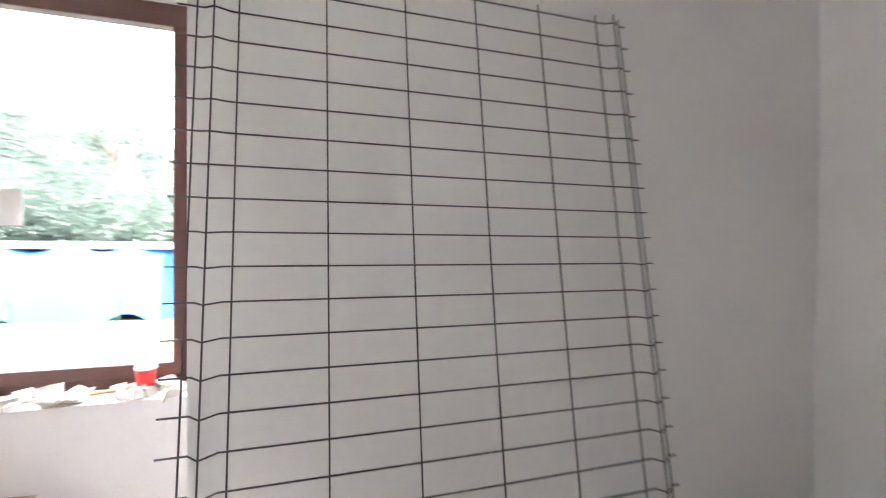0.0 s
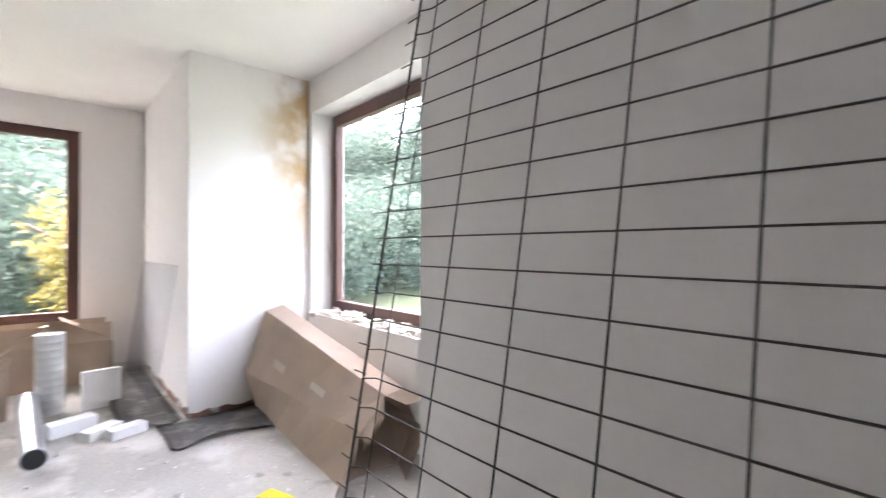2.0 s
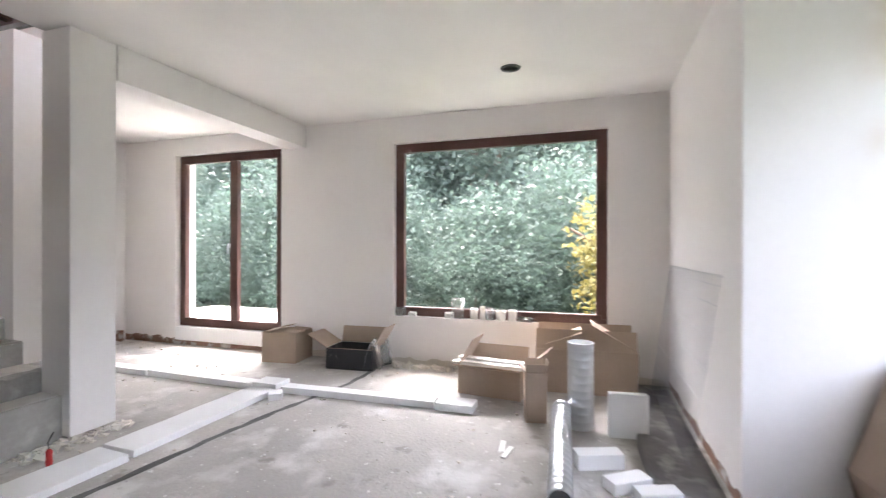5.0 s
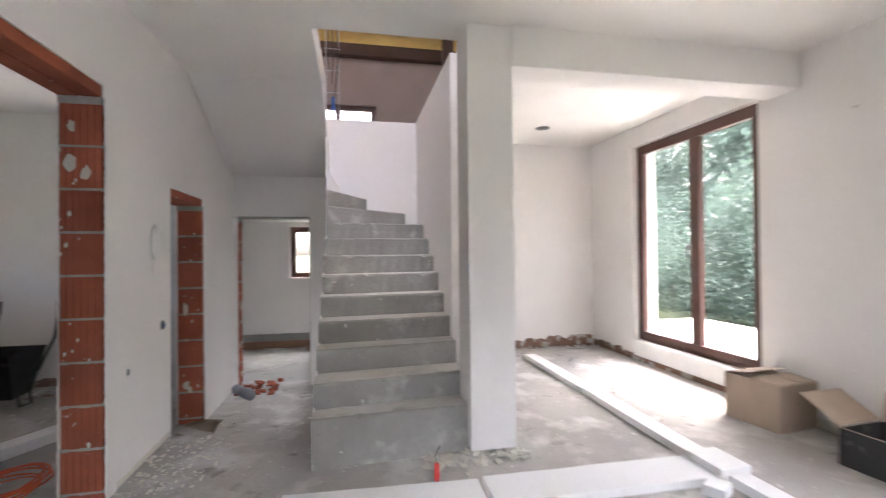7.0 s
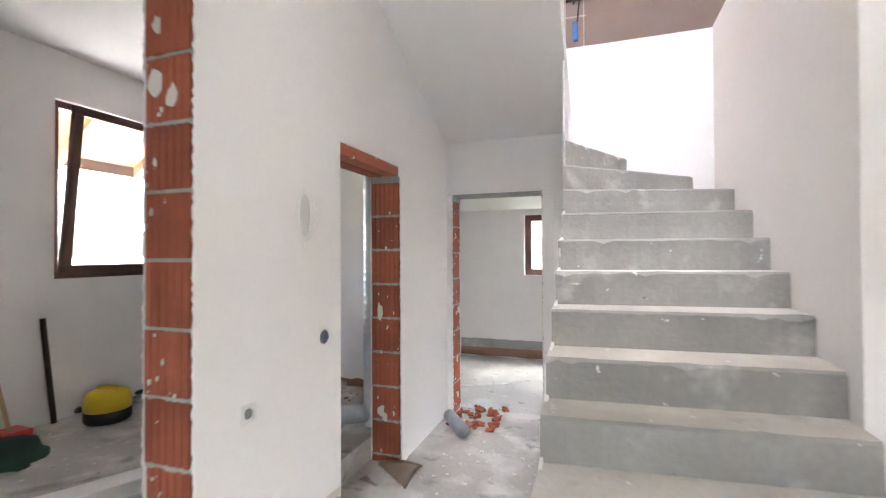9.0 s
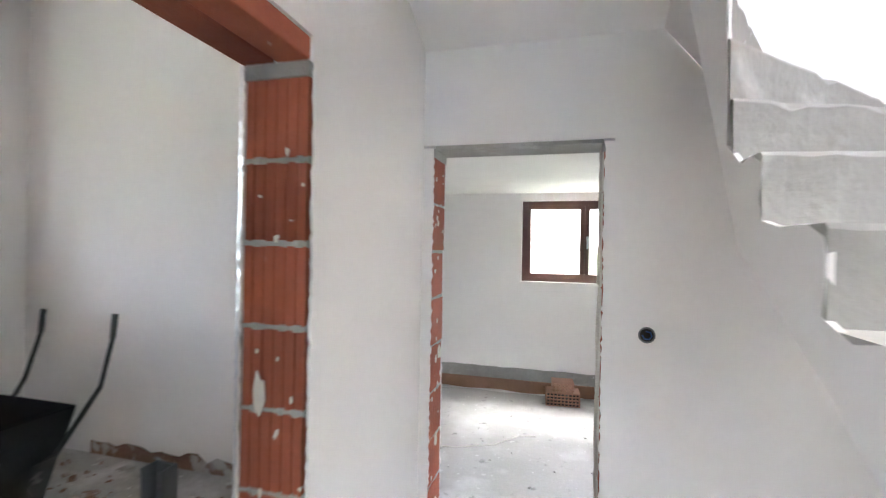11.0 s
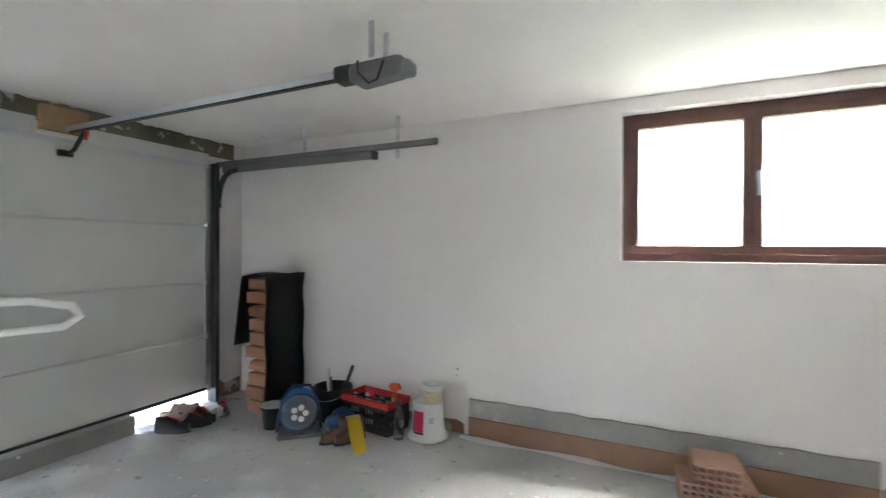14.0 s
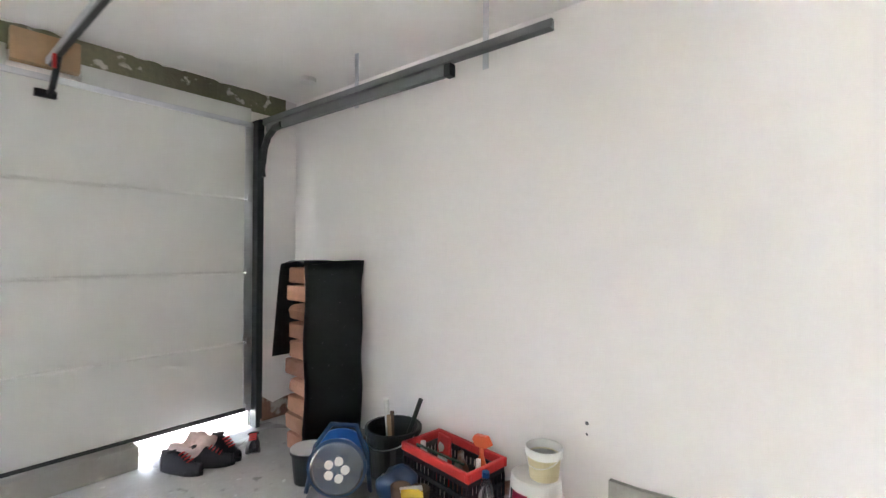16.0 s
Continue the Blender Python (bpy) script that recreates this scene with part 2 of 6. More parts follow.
def add_damp(m, tint, y_range, z_range):
    """A tan water stain with a ragged edge in the corner of the projecting wall."""
    n, l = m.node_tree.nodes, m.node_tree.links
    b = n["Principled BSDF"]
    base = b.inputs["Base Color"].links[0].from_socket
    geo, sep = n.new("ShaderNodeNewGeometry"), n.new("ShaderNodeSeparateXYZ")
    l.new(geo.outputs["Position"], sep.inputs[0])
    t = n.new("ShaderNodeTexNoise")
    t.inputs["Scale"].default_value, t.inputs["Detail"].default_value = 3.2, 6.0
    l.new(geo.outputs["Position"], t.inputs["Vector"])
    out = None
    for sock, (low, high) in ((sep.outputs[1], y_range), (sep.outputs[2], z_range), (t.outputs[0], (0.33, 0.62))):
        r = n.new("ShaderNodeMapRange")
        r.interpolation_type = "SMOOTHSTEP"
        r.inputs[1].default_value, r.inputs[2].default_value = low, high
        l.new(sock, r.inputs[0])
        if out is None:
            out = r.outputs[0]
        else:
            mu = n.new("ShaderNodeMath")
            mu.operation = "MULTIPLY"
            l.new(out, mu.inputs[0])
            l.new(r.outputs[0], mu.inputs[1])
            out = mu.outputs[0]
    x = n.new("ShaderNodeMix")
    x.data_type = "RGBA"
    l.new(out, x.inputs[0])
    l.new(base, x.inputs[6])
    x.inputs[7].default_value = (*tint, 1)
    l.new(x.outputs[2], b.inputs["Base Color"])


add_damp(STAINED, (0.50, 0.34, 0.17), (1.72, 2.32), (1.0, 2.2))
PALE_STEEL = material("pale_steel_wire", (0.32, 0.33, 0.36), 0.5, 0.6, depth=0.2, grain=90, bump=0.05)
WOOD = material("raw_wood", (0.42, 0.27, 0.15), 0.75, depth=0.2, grain=30, bump=0.15, coarse=4)
DARK_WOOD = material("dark_roof_timber", (0.085, 0.045, 0.03), 0.8, depth=0.3, grain=25, bump=0.2)
FOAM_ROOF = material("yellow_roof_insulation", (0.55, 0.36, 0.14), 0.9, depth=0.2, grain=20, bump=0.4)
MAUVE = material("raw_cement_plaster", (0.36, 0.285, 0.255), 0.95, depth=0.08, grain=30, bump=0.15)
RED = material("red_plastic", (0.62, 0.035, 0.03), 0.4, depth=0.1, grain=30, bump=0.02)
ORANGE = material("orange_cable", (0.75, 0.13, 0.04), 0.45, depth=0.1, grain=30, bump=0.02)
YELLOW = material("yellow_plastic", (0.78, 0.56, 0.02), 0.4, depth=0.08, grain=30, bump=0.03)
BLUE = material("blue_plastic", (0.02, 0.12, 0.42), 0.35, depth=0.2, grain=30, bump=0.03)
TARP = material("blue_tarpaulin", (0.015, 0.11, 0.34), 0.5, depth=0.2, grain=5, bump=0.3)
GREEN = material("dark_green_net", (0.015, 0.06, 0.035), 0.7, depth=0.3, grain=60, bump=0.5)
WHITE_PLASTIC = material("white_plastic", (0.78, 0.77, 0.73), 0.4, depth=0.04, grain=30, bump=0.02)
CREAM = material("cream_plastic", (0.66, 0.58, 0.36), 0.45, depth=0.06, grain=30, bump=0.02)
FILM = material("grey_membrane", (0.27, 0.26, 0.25), 0.6, depth=0.35, grain=14, bump=0.4, spots=[((0.45, 0.43, 0.4), 6.0, 0.52, 0.7)])
TRENCH = material("dark_filled_groove", (0.13, 0.125, 0.12), 0.9, depth=0.35, grain=30, bump=0.6)
DIRT = material("dirt_and_raw_brick", (0.27, 0.16, 0.115), 0.95, depth=0.35, grain=30, bump=0.6, spots=[((0.5, 0.47, 0.43), 9.0, 0.52, 0.62)])
RAW_LINTEL = material("mouldy_raw_lintel", (0.17, 0.16, 0.10), 0.9, depth=0.4, grain=30, bump=0.5, spots=[((0.62, 0.6, 0.52), 11.0, 0.6, 0.66)])
GREY_PIPE = material("grey_pvc", (0.27, 0.29, 0.31), 0.4, depth=0.08, grain=30, bump=0.02)
TERRACE = material("pale_terrace", (0.55, 0.54, 0.51), 0.9, depth=0.08, grain=20, bump=0.2)
LEATHER = material("dark_shoe_leather", (0.022, 0.02, 0.025), 0.55, depth=0.3, grain=50, bump=0.2)
BROWN = material("brown_shoe", (0.14, 0.085, 0.05), 0.6, depth=0.2, grain=50, bump=0.2)
PET = material("clear_bottle_plastic", (0.93, 0.96, 0.96), 0.12, depth=0.02, grain=20, bump=0.1)
PET.node_tree.nodes["Principled BSDF"].inputs["Transmission Weight"].default_value = 0.92
PLANK = material("weathered_plank", (0.33, 0.19, 0.125), 0.9, depth=0.25, grain=18, bump=0.3, coarse=2.5)
STACK_CLAY = material("pale_fired_clay", (0.44, 0.22, 0.14), 0.9, depth=0.2, grain=50, bump=0.3, coarse=5, per_piece=0.2)
RAG = material("pale_pink_cloth", (0.55, 0.40, 0.38), 0.95, depth=0.2, grain=60, bump=0.3)
PINK = material("pink_print", (0.80, 0.05, 0.16), 0.5, depth=0.05, grain=30, bump=0)
TAPE = material("clear_tape", (0.62, 0.55, 0.47), 0.25, depth=0.05, grain=30, bump=0.05)
HILL_LEAF = leaf_material("hill_leaves", (0.075, 0.112, 0.088))
GOLD_LEAF = leaf_material("turning_leaves", (0.23, 0.20, 0.06))


# ---- rough shapes ----
def ragged(length, width, wobble=0.02, step=0.06, seed=0, ends=True):
    """The outline of a strip along its length whose upper edge is torn."""
    rnd = random.Random(seed)
    n = max(2, int(length / step))
    top = [(length * k / n, width + rnd.uniform(-wobble, wobble)) for k in range(n + 1)]
    return [(0, 0), (length, 0)] + top[::-1]


def splotch(r, seed, squash=1.0, n=11):
    rnd = random.Random(seed)
    return [(r * rnd.uniform(0.55, 1.15) * math.cos(6.2832 * k / n), squash * r * rnd.uniform(0.55, 1.15) * math.sin(6.2832 * k / n)) for k in range(n)]


def rubble(name, x0, x1, y0, y1, z, count, size, mat, label, seed):
    """Crumbs and chips strewn over a patch of floor, one mesh."""
    rnd = random.Random(seed)
    bm = bmesh.new()
    for _ in range(count):
        s = size * rnd.uniform(0.25, 1.0) ** 1.5
        m = pose(rnd.uniform(x0, x1), rnd.uniform(y0, y1), z + s * 0.22, rnd.uniform(-25, 25), rnd.uniform(-25, 25), rnd.uniform(0, 360)) @ Matrix.Diagonal((s, s * rnd.uniform(0.4, 1), s * rnd.uniform(0.25, 0.6), 1))
        for v in bmesh.ops.create_cube(bm, size=1, matrix=m)["verts"]:
            v.co += Vector([rnd.uniform(-0.16, 0.16) * s for _ in range(3)])
    return tagged(part(name, bm, mat), label, "rubble", kind="stuff")


def cloth(name, outline_fn, nx, ny, mat, parent=None, thick=0.004, label=""):
    """A wavy sheet from a function of (u, v), with thickness."""
    bm = bmesh.new()
    grid = [[bm.verts.new(outline_fn(i / nx, j / ny)) for j in range(ny + 1)] for i in range(nx + 1)]
    for i in range(nx):
        for j in range(ny):
            bm.faces.new((grid[i][j], grid[i + 1][j], grid[i + 1][j + 1], grid[i][j + 1]))
    bmesh.ops.solidify(bm, geom=list(bm.faces), thickness=thick)
    return part(name, bm, mat, parent, label, smooth=True)


def strip(x0, y0, x1, y1, w, z, h, wobble, seed):
    """A flat strip on the floor between two points with ragged sides."""
    rnd = random.Random(seed)
    d = Vector((x1 - x0, y1 - y0))
    n = max(2, int(d.length / 0.12))
    side = Vector((-d.y, d.x)).normalized()
    a = [Vector((x0, y0)) + d * k / n + side * (w / 2 + rnd.uniform(-wobble, wobble)) for k in range(n + 1)]
    b = [Vector((x0, y0)) + d * k / n - side * (w / 2 + rnd.uniform(-wobble, wobble)) for k in range(n + 1)]
    return prism([tuple(p) for p in a + b[::-1]], z, z + h, "z")


# ---- floors ----
structure("floor_living", slab_with_holes("z", -0.5, FLOOR, -5.6, 2.9, -6.5, 2.7, [(-1.37, 2.9, -6.5, -3.87), (0.0, 2.9, -3.87, -1.2), (-2.49, -1.37, -6.5, -4.0)]), SCREED,
          "dusty grey-beige bare screed floor with plaster stains", "floor")
structure("floor_hall", box(-2.49, 0.0, G_NORTH, -3.87, -0.6, HALL), SCREED, "dusty bare screed floor of the lower hall", "floor")
structure("floor_back_room", box(0.0, 2.9, G_NORTH, -1.2, -0.5, -0.03), SCREED, "dusty bare screed floor of the side room", "floor")
structure("floor_garage", box(-3.5, 3.3, -9.45, G_NORTH, -0.9, GARAGE), GARAGE_SCREED, "grey dusty concrete garage floor", "floor")

# ---- walls ----
W1 = (-1.74, 0.75, 0.58, 2.71)      # y0, y1, z0, z1 of the window in the west wall
BD = (-5.27, -3.40, 0.20, 2.78)     # balcony door
W2 = (-2.93, -0.5, 0.78, 2.71)
GW = (-2.13, -0.475, 0.97, 1.96)
EW = (-5.17, -4.17, 1.13, 2.63)      # small window of the side room
OP1, OP2 = (-2.94, -1.6, -0.03, 2.34), (-4.705, -3.91, HALL, 1.89)
ED = (-1.14, -0.305, HALL - 0.3, 1.885)
IN = 0.11                            # how deep the bare bricks sit in the jambs
wall_west = structure("wall_west", slab_with_holes("x", WEST - 0.35, WEST, -6.5, 2.75, -0.9, TOP, [W1, BD]), PLASTER, "off-white plastered window wall", "wall")
wall_recess = structure("wall_recess", box(WEST, -2.99, 1.345, NORTH + 0.35, FLOOR, TOP), STAINED, "off-white plastered projecting wall with a tan damp stain", "wall")
structure("wall_north", slab_with_holes("y", NORTH, NORTH + 0.35, -2.99, STUB_X, -0.9, TOP, [W2]), PLASTER, "off-white plastered wall under and over the window", "wall")
structure("wall_stub", box(STUB_X, EAST + 0.3, STUB_Y, NORTH + 0.35, FLOOR, TOP), PLASTER, "plain off-white plastered wall behind the steel mesh", "wall")
structure("wall_east", slab_with_holes("x", EAST, EAST + 0.3, G_NORTH, STUB_Y, -0.9, TOP, [EW]), PLASTER, "plain off-white plastered wall with a small window", "wall")
structure("wall_closing", box(0.0, EAST, -1.2, -1.0, -0.03, TOP), PLASTER, "plain off-white plastered wall", "wall")
wall_partition = structure("wall_partition", slab_with_holes("x", HALL_X, 0.0, END_Y, -1.0, HALL - 0.1, TOP, [(OP1[0] - IN, OP1[0], -0.3, 2.34), (OP1[0], OP1[1], -0.3, 2.41), (OP2[0] - IN, OP2[0], -0.3, 1.89), (OP2[0], OP2[1], -0.3, 1.96)]), PLASTER,
                           "off-white plastered brick partition with two raw openings", "wall")
wall_end = structure("wall_end", slab_with_holes("y", G_NORTH, END_Y, -2.49, EAST, GARAGE, TOP, [(ED[0] - 0.05, ED[1] + IN, -1, 1.885)]), PLASTER, "off-white plastered end wall with a raw doorway", "wall")
wall_stair = structure("wall_stair", prism([(-3.72, 3.13), (-6.5, 3.13), (-6.5, -0.4), (-5.62, -0.4), (-5.62, 1.52), (-5.3, 1.40), (-4.87, 1.24), (-4.58, 1.07), (-3.85, 0.54), (-3.72, 0.48)], -2.785, -2.49, "x"), PLASTER, "off-white plastered stair wall, open under the flight", "wall")
structure("pier", box(-2.79, -2.455, -3.33, -3.02, 0.03, TOP, 0.008), PLASTER, "off-white plastered pier at the foot of the stairs", "pier")
structure("wall_dining", box(WEST - 0.1, -2.785, -6.5, -6.3, -0.4, TOP + 0.1), PLASTER, "off-white plastered end wall of the dining space", "wall")
structure("ceiling_living", slab_with_holes("z", TOP, TOP + 0.3, -5.63, 2.92, -6.6, 2.73, [(-2.49, -1.37, -6.6, -3.3), (-1.37, 0.0, -6.6, -4.3), (-2.79, -2.45, -6.6, -3.33)]), CEILING, "white plastered ceiling with a stair opening", "ceiling")
structure("ceiling_back_room", box(0.0, EAST, G_NORTH, -4.3, TOP + 0.004, TOP + 0.3), CEILING, "white plastered ceiling", "ceiling")
structure("ceiling_beam", box(WEST, -2.79, -3.3, -3.0, 2.74, TOP), PLASTER, "white plastered ceiling beam", "beam")

structure("garage_wall_south", slab_with_holes("y", G_SOUTH - 0.3, G_SOUTH, G_WEST, G_EAST + 0.3, GARAGE - 0.5, G_TOP, [GW]), PLASTER, "off-white plastered garage wall with a high window", "wall")
structure("garage_wall_east", slab_with_holes("x", G_EAST, G_EAST + 0.3, G_SOUTH, G_NORTH, GARAGE - 0.5, G_TOP, [(-8.72, -6.3, GARAGE - 0.6, 1.76)]), PLASTER, "plastered garage wall around the door opening", "wall")
structure("garage_wall_west", box(G_WEST - 0.2, G_WEST, G_SOUTH, G_NORTH, GARAGE, G_TOP), PLASTER, "plain plastered garage wall", "wall")
structure("garage_wall_north", box(G_WEST, -2.49, G_NORTH, G_NORTH + 0.2, GARAGE, G_TOP), PLASTER, "plain plastered garage wall", "wall")
structure("garage_ceiling", box(G_WEST - 0.2, G_EAST + 0.3, G_SOUTH - 0.3, G_NORTH - 0.002, G_TOP, G_TOP + 0.2), CEILING, "white plastered garage ceiling", "ceiling")

# stairwell lining and the returning flight's underside
structure("wall_stair_back", box(-2.49, 0.0, G_NORTH, END_Y, TOP, 3.12), PLASTER, "white plastered back wall of the stairwell", "wall")
structure("ceiling_hall_soffit", prism([(-4.3, TOP), (END_Y, 2.38), (END_Y, 2.6), (-4.3, TOP + 0.3)], -1.394, HALL_X, "x"), PLASTER, "white plastered sloping underside of the upper flight", "ceiling")
structure("wall_stair_cheek", prism([(-3.32, TOP + 0.3), (-3.32, TOP), (-4.28, TOP), (-5.16, 2.66), (-5.16, TOP + 0.3)], -1.387, -1.360, "x"), PLASTER, "thin white plastered cheek wall beside the stairs", "wall")

# ---- upper storey seen through the stair opening ----
structure("upper_floor", slab_with_holes("z", 3.36, 3.40, -5.6, 2.9, -6.1, 2.7, [(-2.49, 0.0, -6.6, -3.3), (-2.79, -2.49, -6.6, -3.3)]), CONCRETE, "bare upper floor", "floor")
structure("upper_floor_south", box(-5.6, 2.9, -9.2, -6.125, 3.05, 3.12), CONCRETE, "bare upper floor over the garage", "floor")
structure("upper_wall_south", slab_with_holes("y", -9.5, -9.2, -5.6, 2.9, 2.3, 5.62, [(-2.16, -0.6, 3.55, 4.45)]), MAUVE, "unpainted brownish cement-plastered upper wall", "wall")
structure("upper_wall_west", box(-5.63, -5.4, -9.2, 2.7, 3.4, 5.62), MAUVE, "unpainted cement-plastered upper wall", "wall")
structure("upper_wall_east", box(2.7, 2.9, -9.2, 2.7, 3.4, 5.62), MAUVE, "unpainted cement-plastered upper wall", "wall")
structure("upper_wall_north", box(-5.4, 2.7, 2.5, 2.7, 3.4, 5.62), MAUVE, "unpainted cement-plastered upper wall", "wall")
# added gap in the unseen north slope lets sky light down the stairwell
SLOPE = (8.2 - 5.75) / 6.0
structure("roof_lining", prism([(-9.6, 5.75), (-3.2, 8.2), (-2.7, 8.2 - 0.5 * SLOPE), (-2.7, 8.4 - 0.5 * SLOPE), (-3.2, 8.4), (-9.6, 5.95)], -5.7, 3.0, "x"), FOAM_ROOF, "yellowish insulated underside of the roof", "roof")
structure("roof_lining_low", prism([(-0.5, 8.2 - 2.7 * SLOPE), (2.8, 5.75), (2.8, 5.95), (-0.5, 8.4 - 2.7 * SLOPE)], -5.7, 3.0, "x"), FOAM_ROOF, "yellowish insulated underside of the roof", "roof")
for x0, x1 in ((-5.7, -3.4), (-0.5, 3.0)):
    structure("roof_lining_side", prism([(-2.7, 8.2 - 0.5 * SLOPE), (-0.5, 8.2 - 2.7 * SLOPE), (-0.5, 8.4 - 2.7 * SLOPE), (-2.7, 8.4 - 0.5 * SLOPE)], x0, x1, "x"), FOAM_ROOF, "yellowish insulated underside of the roof", "roof")
# unseen gables, added to block sky light from the roof ends
for x in (-5.63, 2.8):
    structure("upper_gable", prism([(-9.5, 5.615), (2.7, 5.615), (2.7, 5.79), (-3.2, 8.2), (-9.5, 5.79)], x, x + 0.12, "x"), MAUVE, "unseen cement-plastered gable that keeps sky light out", "wall")
eave = tagged(new("eaves_east"), "raw timber eaves with rafters outside the side room", "eaves", kind="structure")
for k in range(9):
    part("board", prism([(2.93, 2.98 - 0.001 * k), (3.75, 2.40), (3.75, 2.425), (2.93, 3.005)], -6.0 + 0.3 * k, -5.704 + 0.3 * k, "y"), WOOD, eave)
for k in range(3):
    part("rafter", prism([(2.93, 2.86), (3.80, 2.25), (3.80, 2.395), (2.93, 2.975)], -5.75 + 0.85 * k, -5.67 + 0.85 * k, "y"), WOOD, eave)
part("fascia", box(3.755, 3.79, -6.0, -3.3, 2.28, 2.45, 0.004), DARK_WOOD, eave)
structure("eaves_west", box(-6.55, -5.645, -6.6, 2.9, 3.10, 3.24, 0.01), CEILING, "white soffit board of the projecting eaves", "eaves")
plate = thing("wall_plate", (0, 0, 0), "dark timber wall plate along the top of the upper wall", "roof beam")
part("beam", box(-5.3, 2.6, -9.2, -9.02, 5.38, 5.62, 0.01), DARK_WOOD, plate)
post = thing("roof_post", (0, 0, 0), "dark timber roof post on the upper floor", "roof post")
part("post", box(-3.62, -3.42, -8.6, -8.4, 3.4, 6.6, 0.008), DARK_WOOD, post)
part("brace", prism([(-8.5, 5.6), (-6.9, 6.4), (-6.9, 6.6), (-8.5, 5.8)], -3.58, -3.46, "x"), WOOD, post)


# ---- windows ----
def window(name, axis, face, a0, a1, b0, b1, inward, cuts=(), rail=0.065, depth=0.07, handle=(), label="", mat=FRAME):
    """A framed window across an axis: its room face at face, panes between cuts; handle: (a, b) of a lever."""
    w = tagged(new(name), label, "window", kind="structure")
    lo, hi = sorted((face, face - inward * depth))

    def bars(p0, p1, q0, q1, t, c0, c1):
        bm = bmesh.new()
        for r in ((p0, p1, q0, q0 + t), (p0, p1, q1 - t, q1), (p0, p0 + t, q0 + t, q1 - t), (p1 - t, p1, q0 + t, q1 - t)):
            add_box(bm, *((c0, c1, *r) if axis == "x" else (r[0], r[1], c0, c1, r[2], r[3])), bevel=0.004)
        return bm

    part("window_frame", bars(a0, a1, b0, b1, rail, lo, hi), mat, w)
    edges = [a0 + rail, *cuts, a1 - rail]
    for p, q in zip(edges, edges[1:]):
        s_lo, s_hi = sorted((face + inward * 0.015, face - inward * (depth - 0.015)))
        sash = part("sash", bars(p + (0.001 if p in cuts else -0.008), q - (0.001 if q in cuts else -0.008), b0 + rail * 0.8, b1 - rail * 0.8, rail * 0.9, s_lo, s_hi), mat, w)
        g = face - inward * depth * 0.5
        t = rail * 0.75
        pane = part("pane", box(*((g - 0.003, g + 0.003, p + t, q - t) if axis == "x" else (p + t, q - t, g - 0.003, g + 0.003)), b0 + rail + t * 0.6, b1 - rail - t * 0.6), GLASS, sash)
        pane.visible_shadow = False
    for a, b in handle:
        bm = bmesh.new()
        f0, f1 = sorted((face + inward * 0.015, face + inward * 0.05))
        if axis == "x":
            add_box(bm, f0, f1, a - 0.012, a + 0.012, b - 0.03, b + 0.03, 0.004)
            add_box(bm, face + inward * 0.05 - 0.008, face + inward * 0.05 + 0.008, a - 0.01, a + 0.01, b - 0.12, b + 0.01, 0.004)
        else:
            add_box(bm, a - 0.012, a + 0.012, f0, f1, b - 0.03, b + 0.03, 0.004)
            add_box(bm, a - 0.01, a + 0.01, face + inward * 0.05 - 0.008, face + inward * 0.05 + 0.008, b - 0.12, b + 0.01, 0.004)
        part("handle", bm, ZINC, w, "grey lever handle")
    return w


window("window_1", "x", WEST - 0.08, *W1, 1, label="large fixed window with a dark brown frame, forest behind")
window("door_1", "x", WEST - 0.08, BD[0], BD[1], BD[2] + 0.06, BD[3], 1, cuts=(-4.26,), rail=0.07, handle=[(-4.33, 1.45)], label="two-leaf glazed balcony door with a brown frame")
window("window_2", "y", NORTH + 0.22, *W2, -1, rail=0.07, label="large window with a brown frame in a deep reveal")
window("window_3", "y", G_SOUTH - 0.10, *GW, 1, cuts=(-1.22,), handle=[(-1.25, 1.5)], rail=0.06, label="high two-pane garage window with a dark brown frame")
window("window_4", "y", -9.3, -2.16, -0.6, 3.55, 4.45, 1, cuts=(-1.4,), rail=0.06, label="small brown-framed upper window")
structure("balcony_threshold", box(WEST - 0.2, WEST + 0.012, BD[0], BD[1], 0.06, BD[2] + 0.06, 0.005), EPS, "white insulated threshold under the balcony door", "threshold")

# side-room window, its sash tilted inwards
w5 = tagged(new("window_5"), "small brown window with its sash tilted open", "window", kind="structure")
bm = bmesh.new()
for r in ((EW[0], EW[1], EW[2], EW[2] + 0.06), (EW[0], EW[1], EW[3] - 0.06, EW[3]), (EW[0], EW[0] + 0.06, EW[2] + 0.06, EW[3] - 0.06), (EW[1] - 0.06, EW[1], EW[2] + 0.06, EW[3] - 0.06)):
    add_box(bm, EAST + 0.05, EAST + 0.13, *r, bevel=0.004)
part("window_frame", bm, FRAME, w5)
tilt = Matrix.Translation((EAST + 0.05, 0, EW[2] + 0.05)) @ pose(0, 0, 0, 0, -7, 0)
bm = bmesh.new()
sy0, sy1, sh = EW[0] + 0.05, EW[1] - 0.05, EW[3] - EW[2] - 0.1
for r in ((sy0, sy1, 0, 0.07), (sy0, sy1, sh - 0.07, sh), (sy0, sy0 + 0.07, 0.07, sh - 0.07), (sy1 - 0.07, sy1, 0.07, sh - 0.07)):
    add_box(bm, -0.06, 0.0, *r, bevel=0.004, m=tilt)
sash5 = part("sash", bm, FRAME, w5)
p5 = part("pane", box(-0.033, -0.027, sy0 + 0.06, sy1 - 0.06, 0.06, sh - 0.06, m=tilt), GLASS, sash5)
p5.visible_shadow = False
part("handle", box(-0.1, -0.06, sy0 + 0.02, sy0 + 0.045, 0.45, 0.6, 0.005, m=tilt), WHITE_PLASTIC, w5)

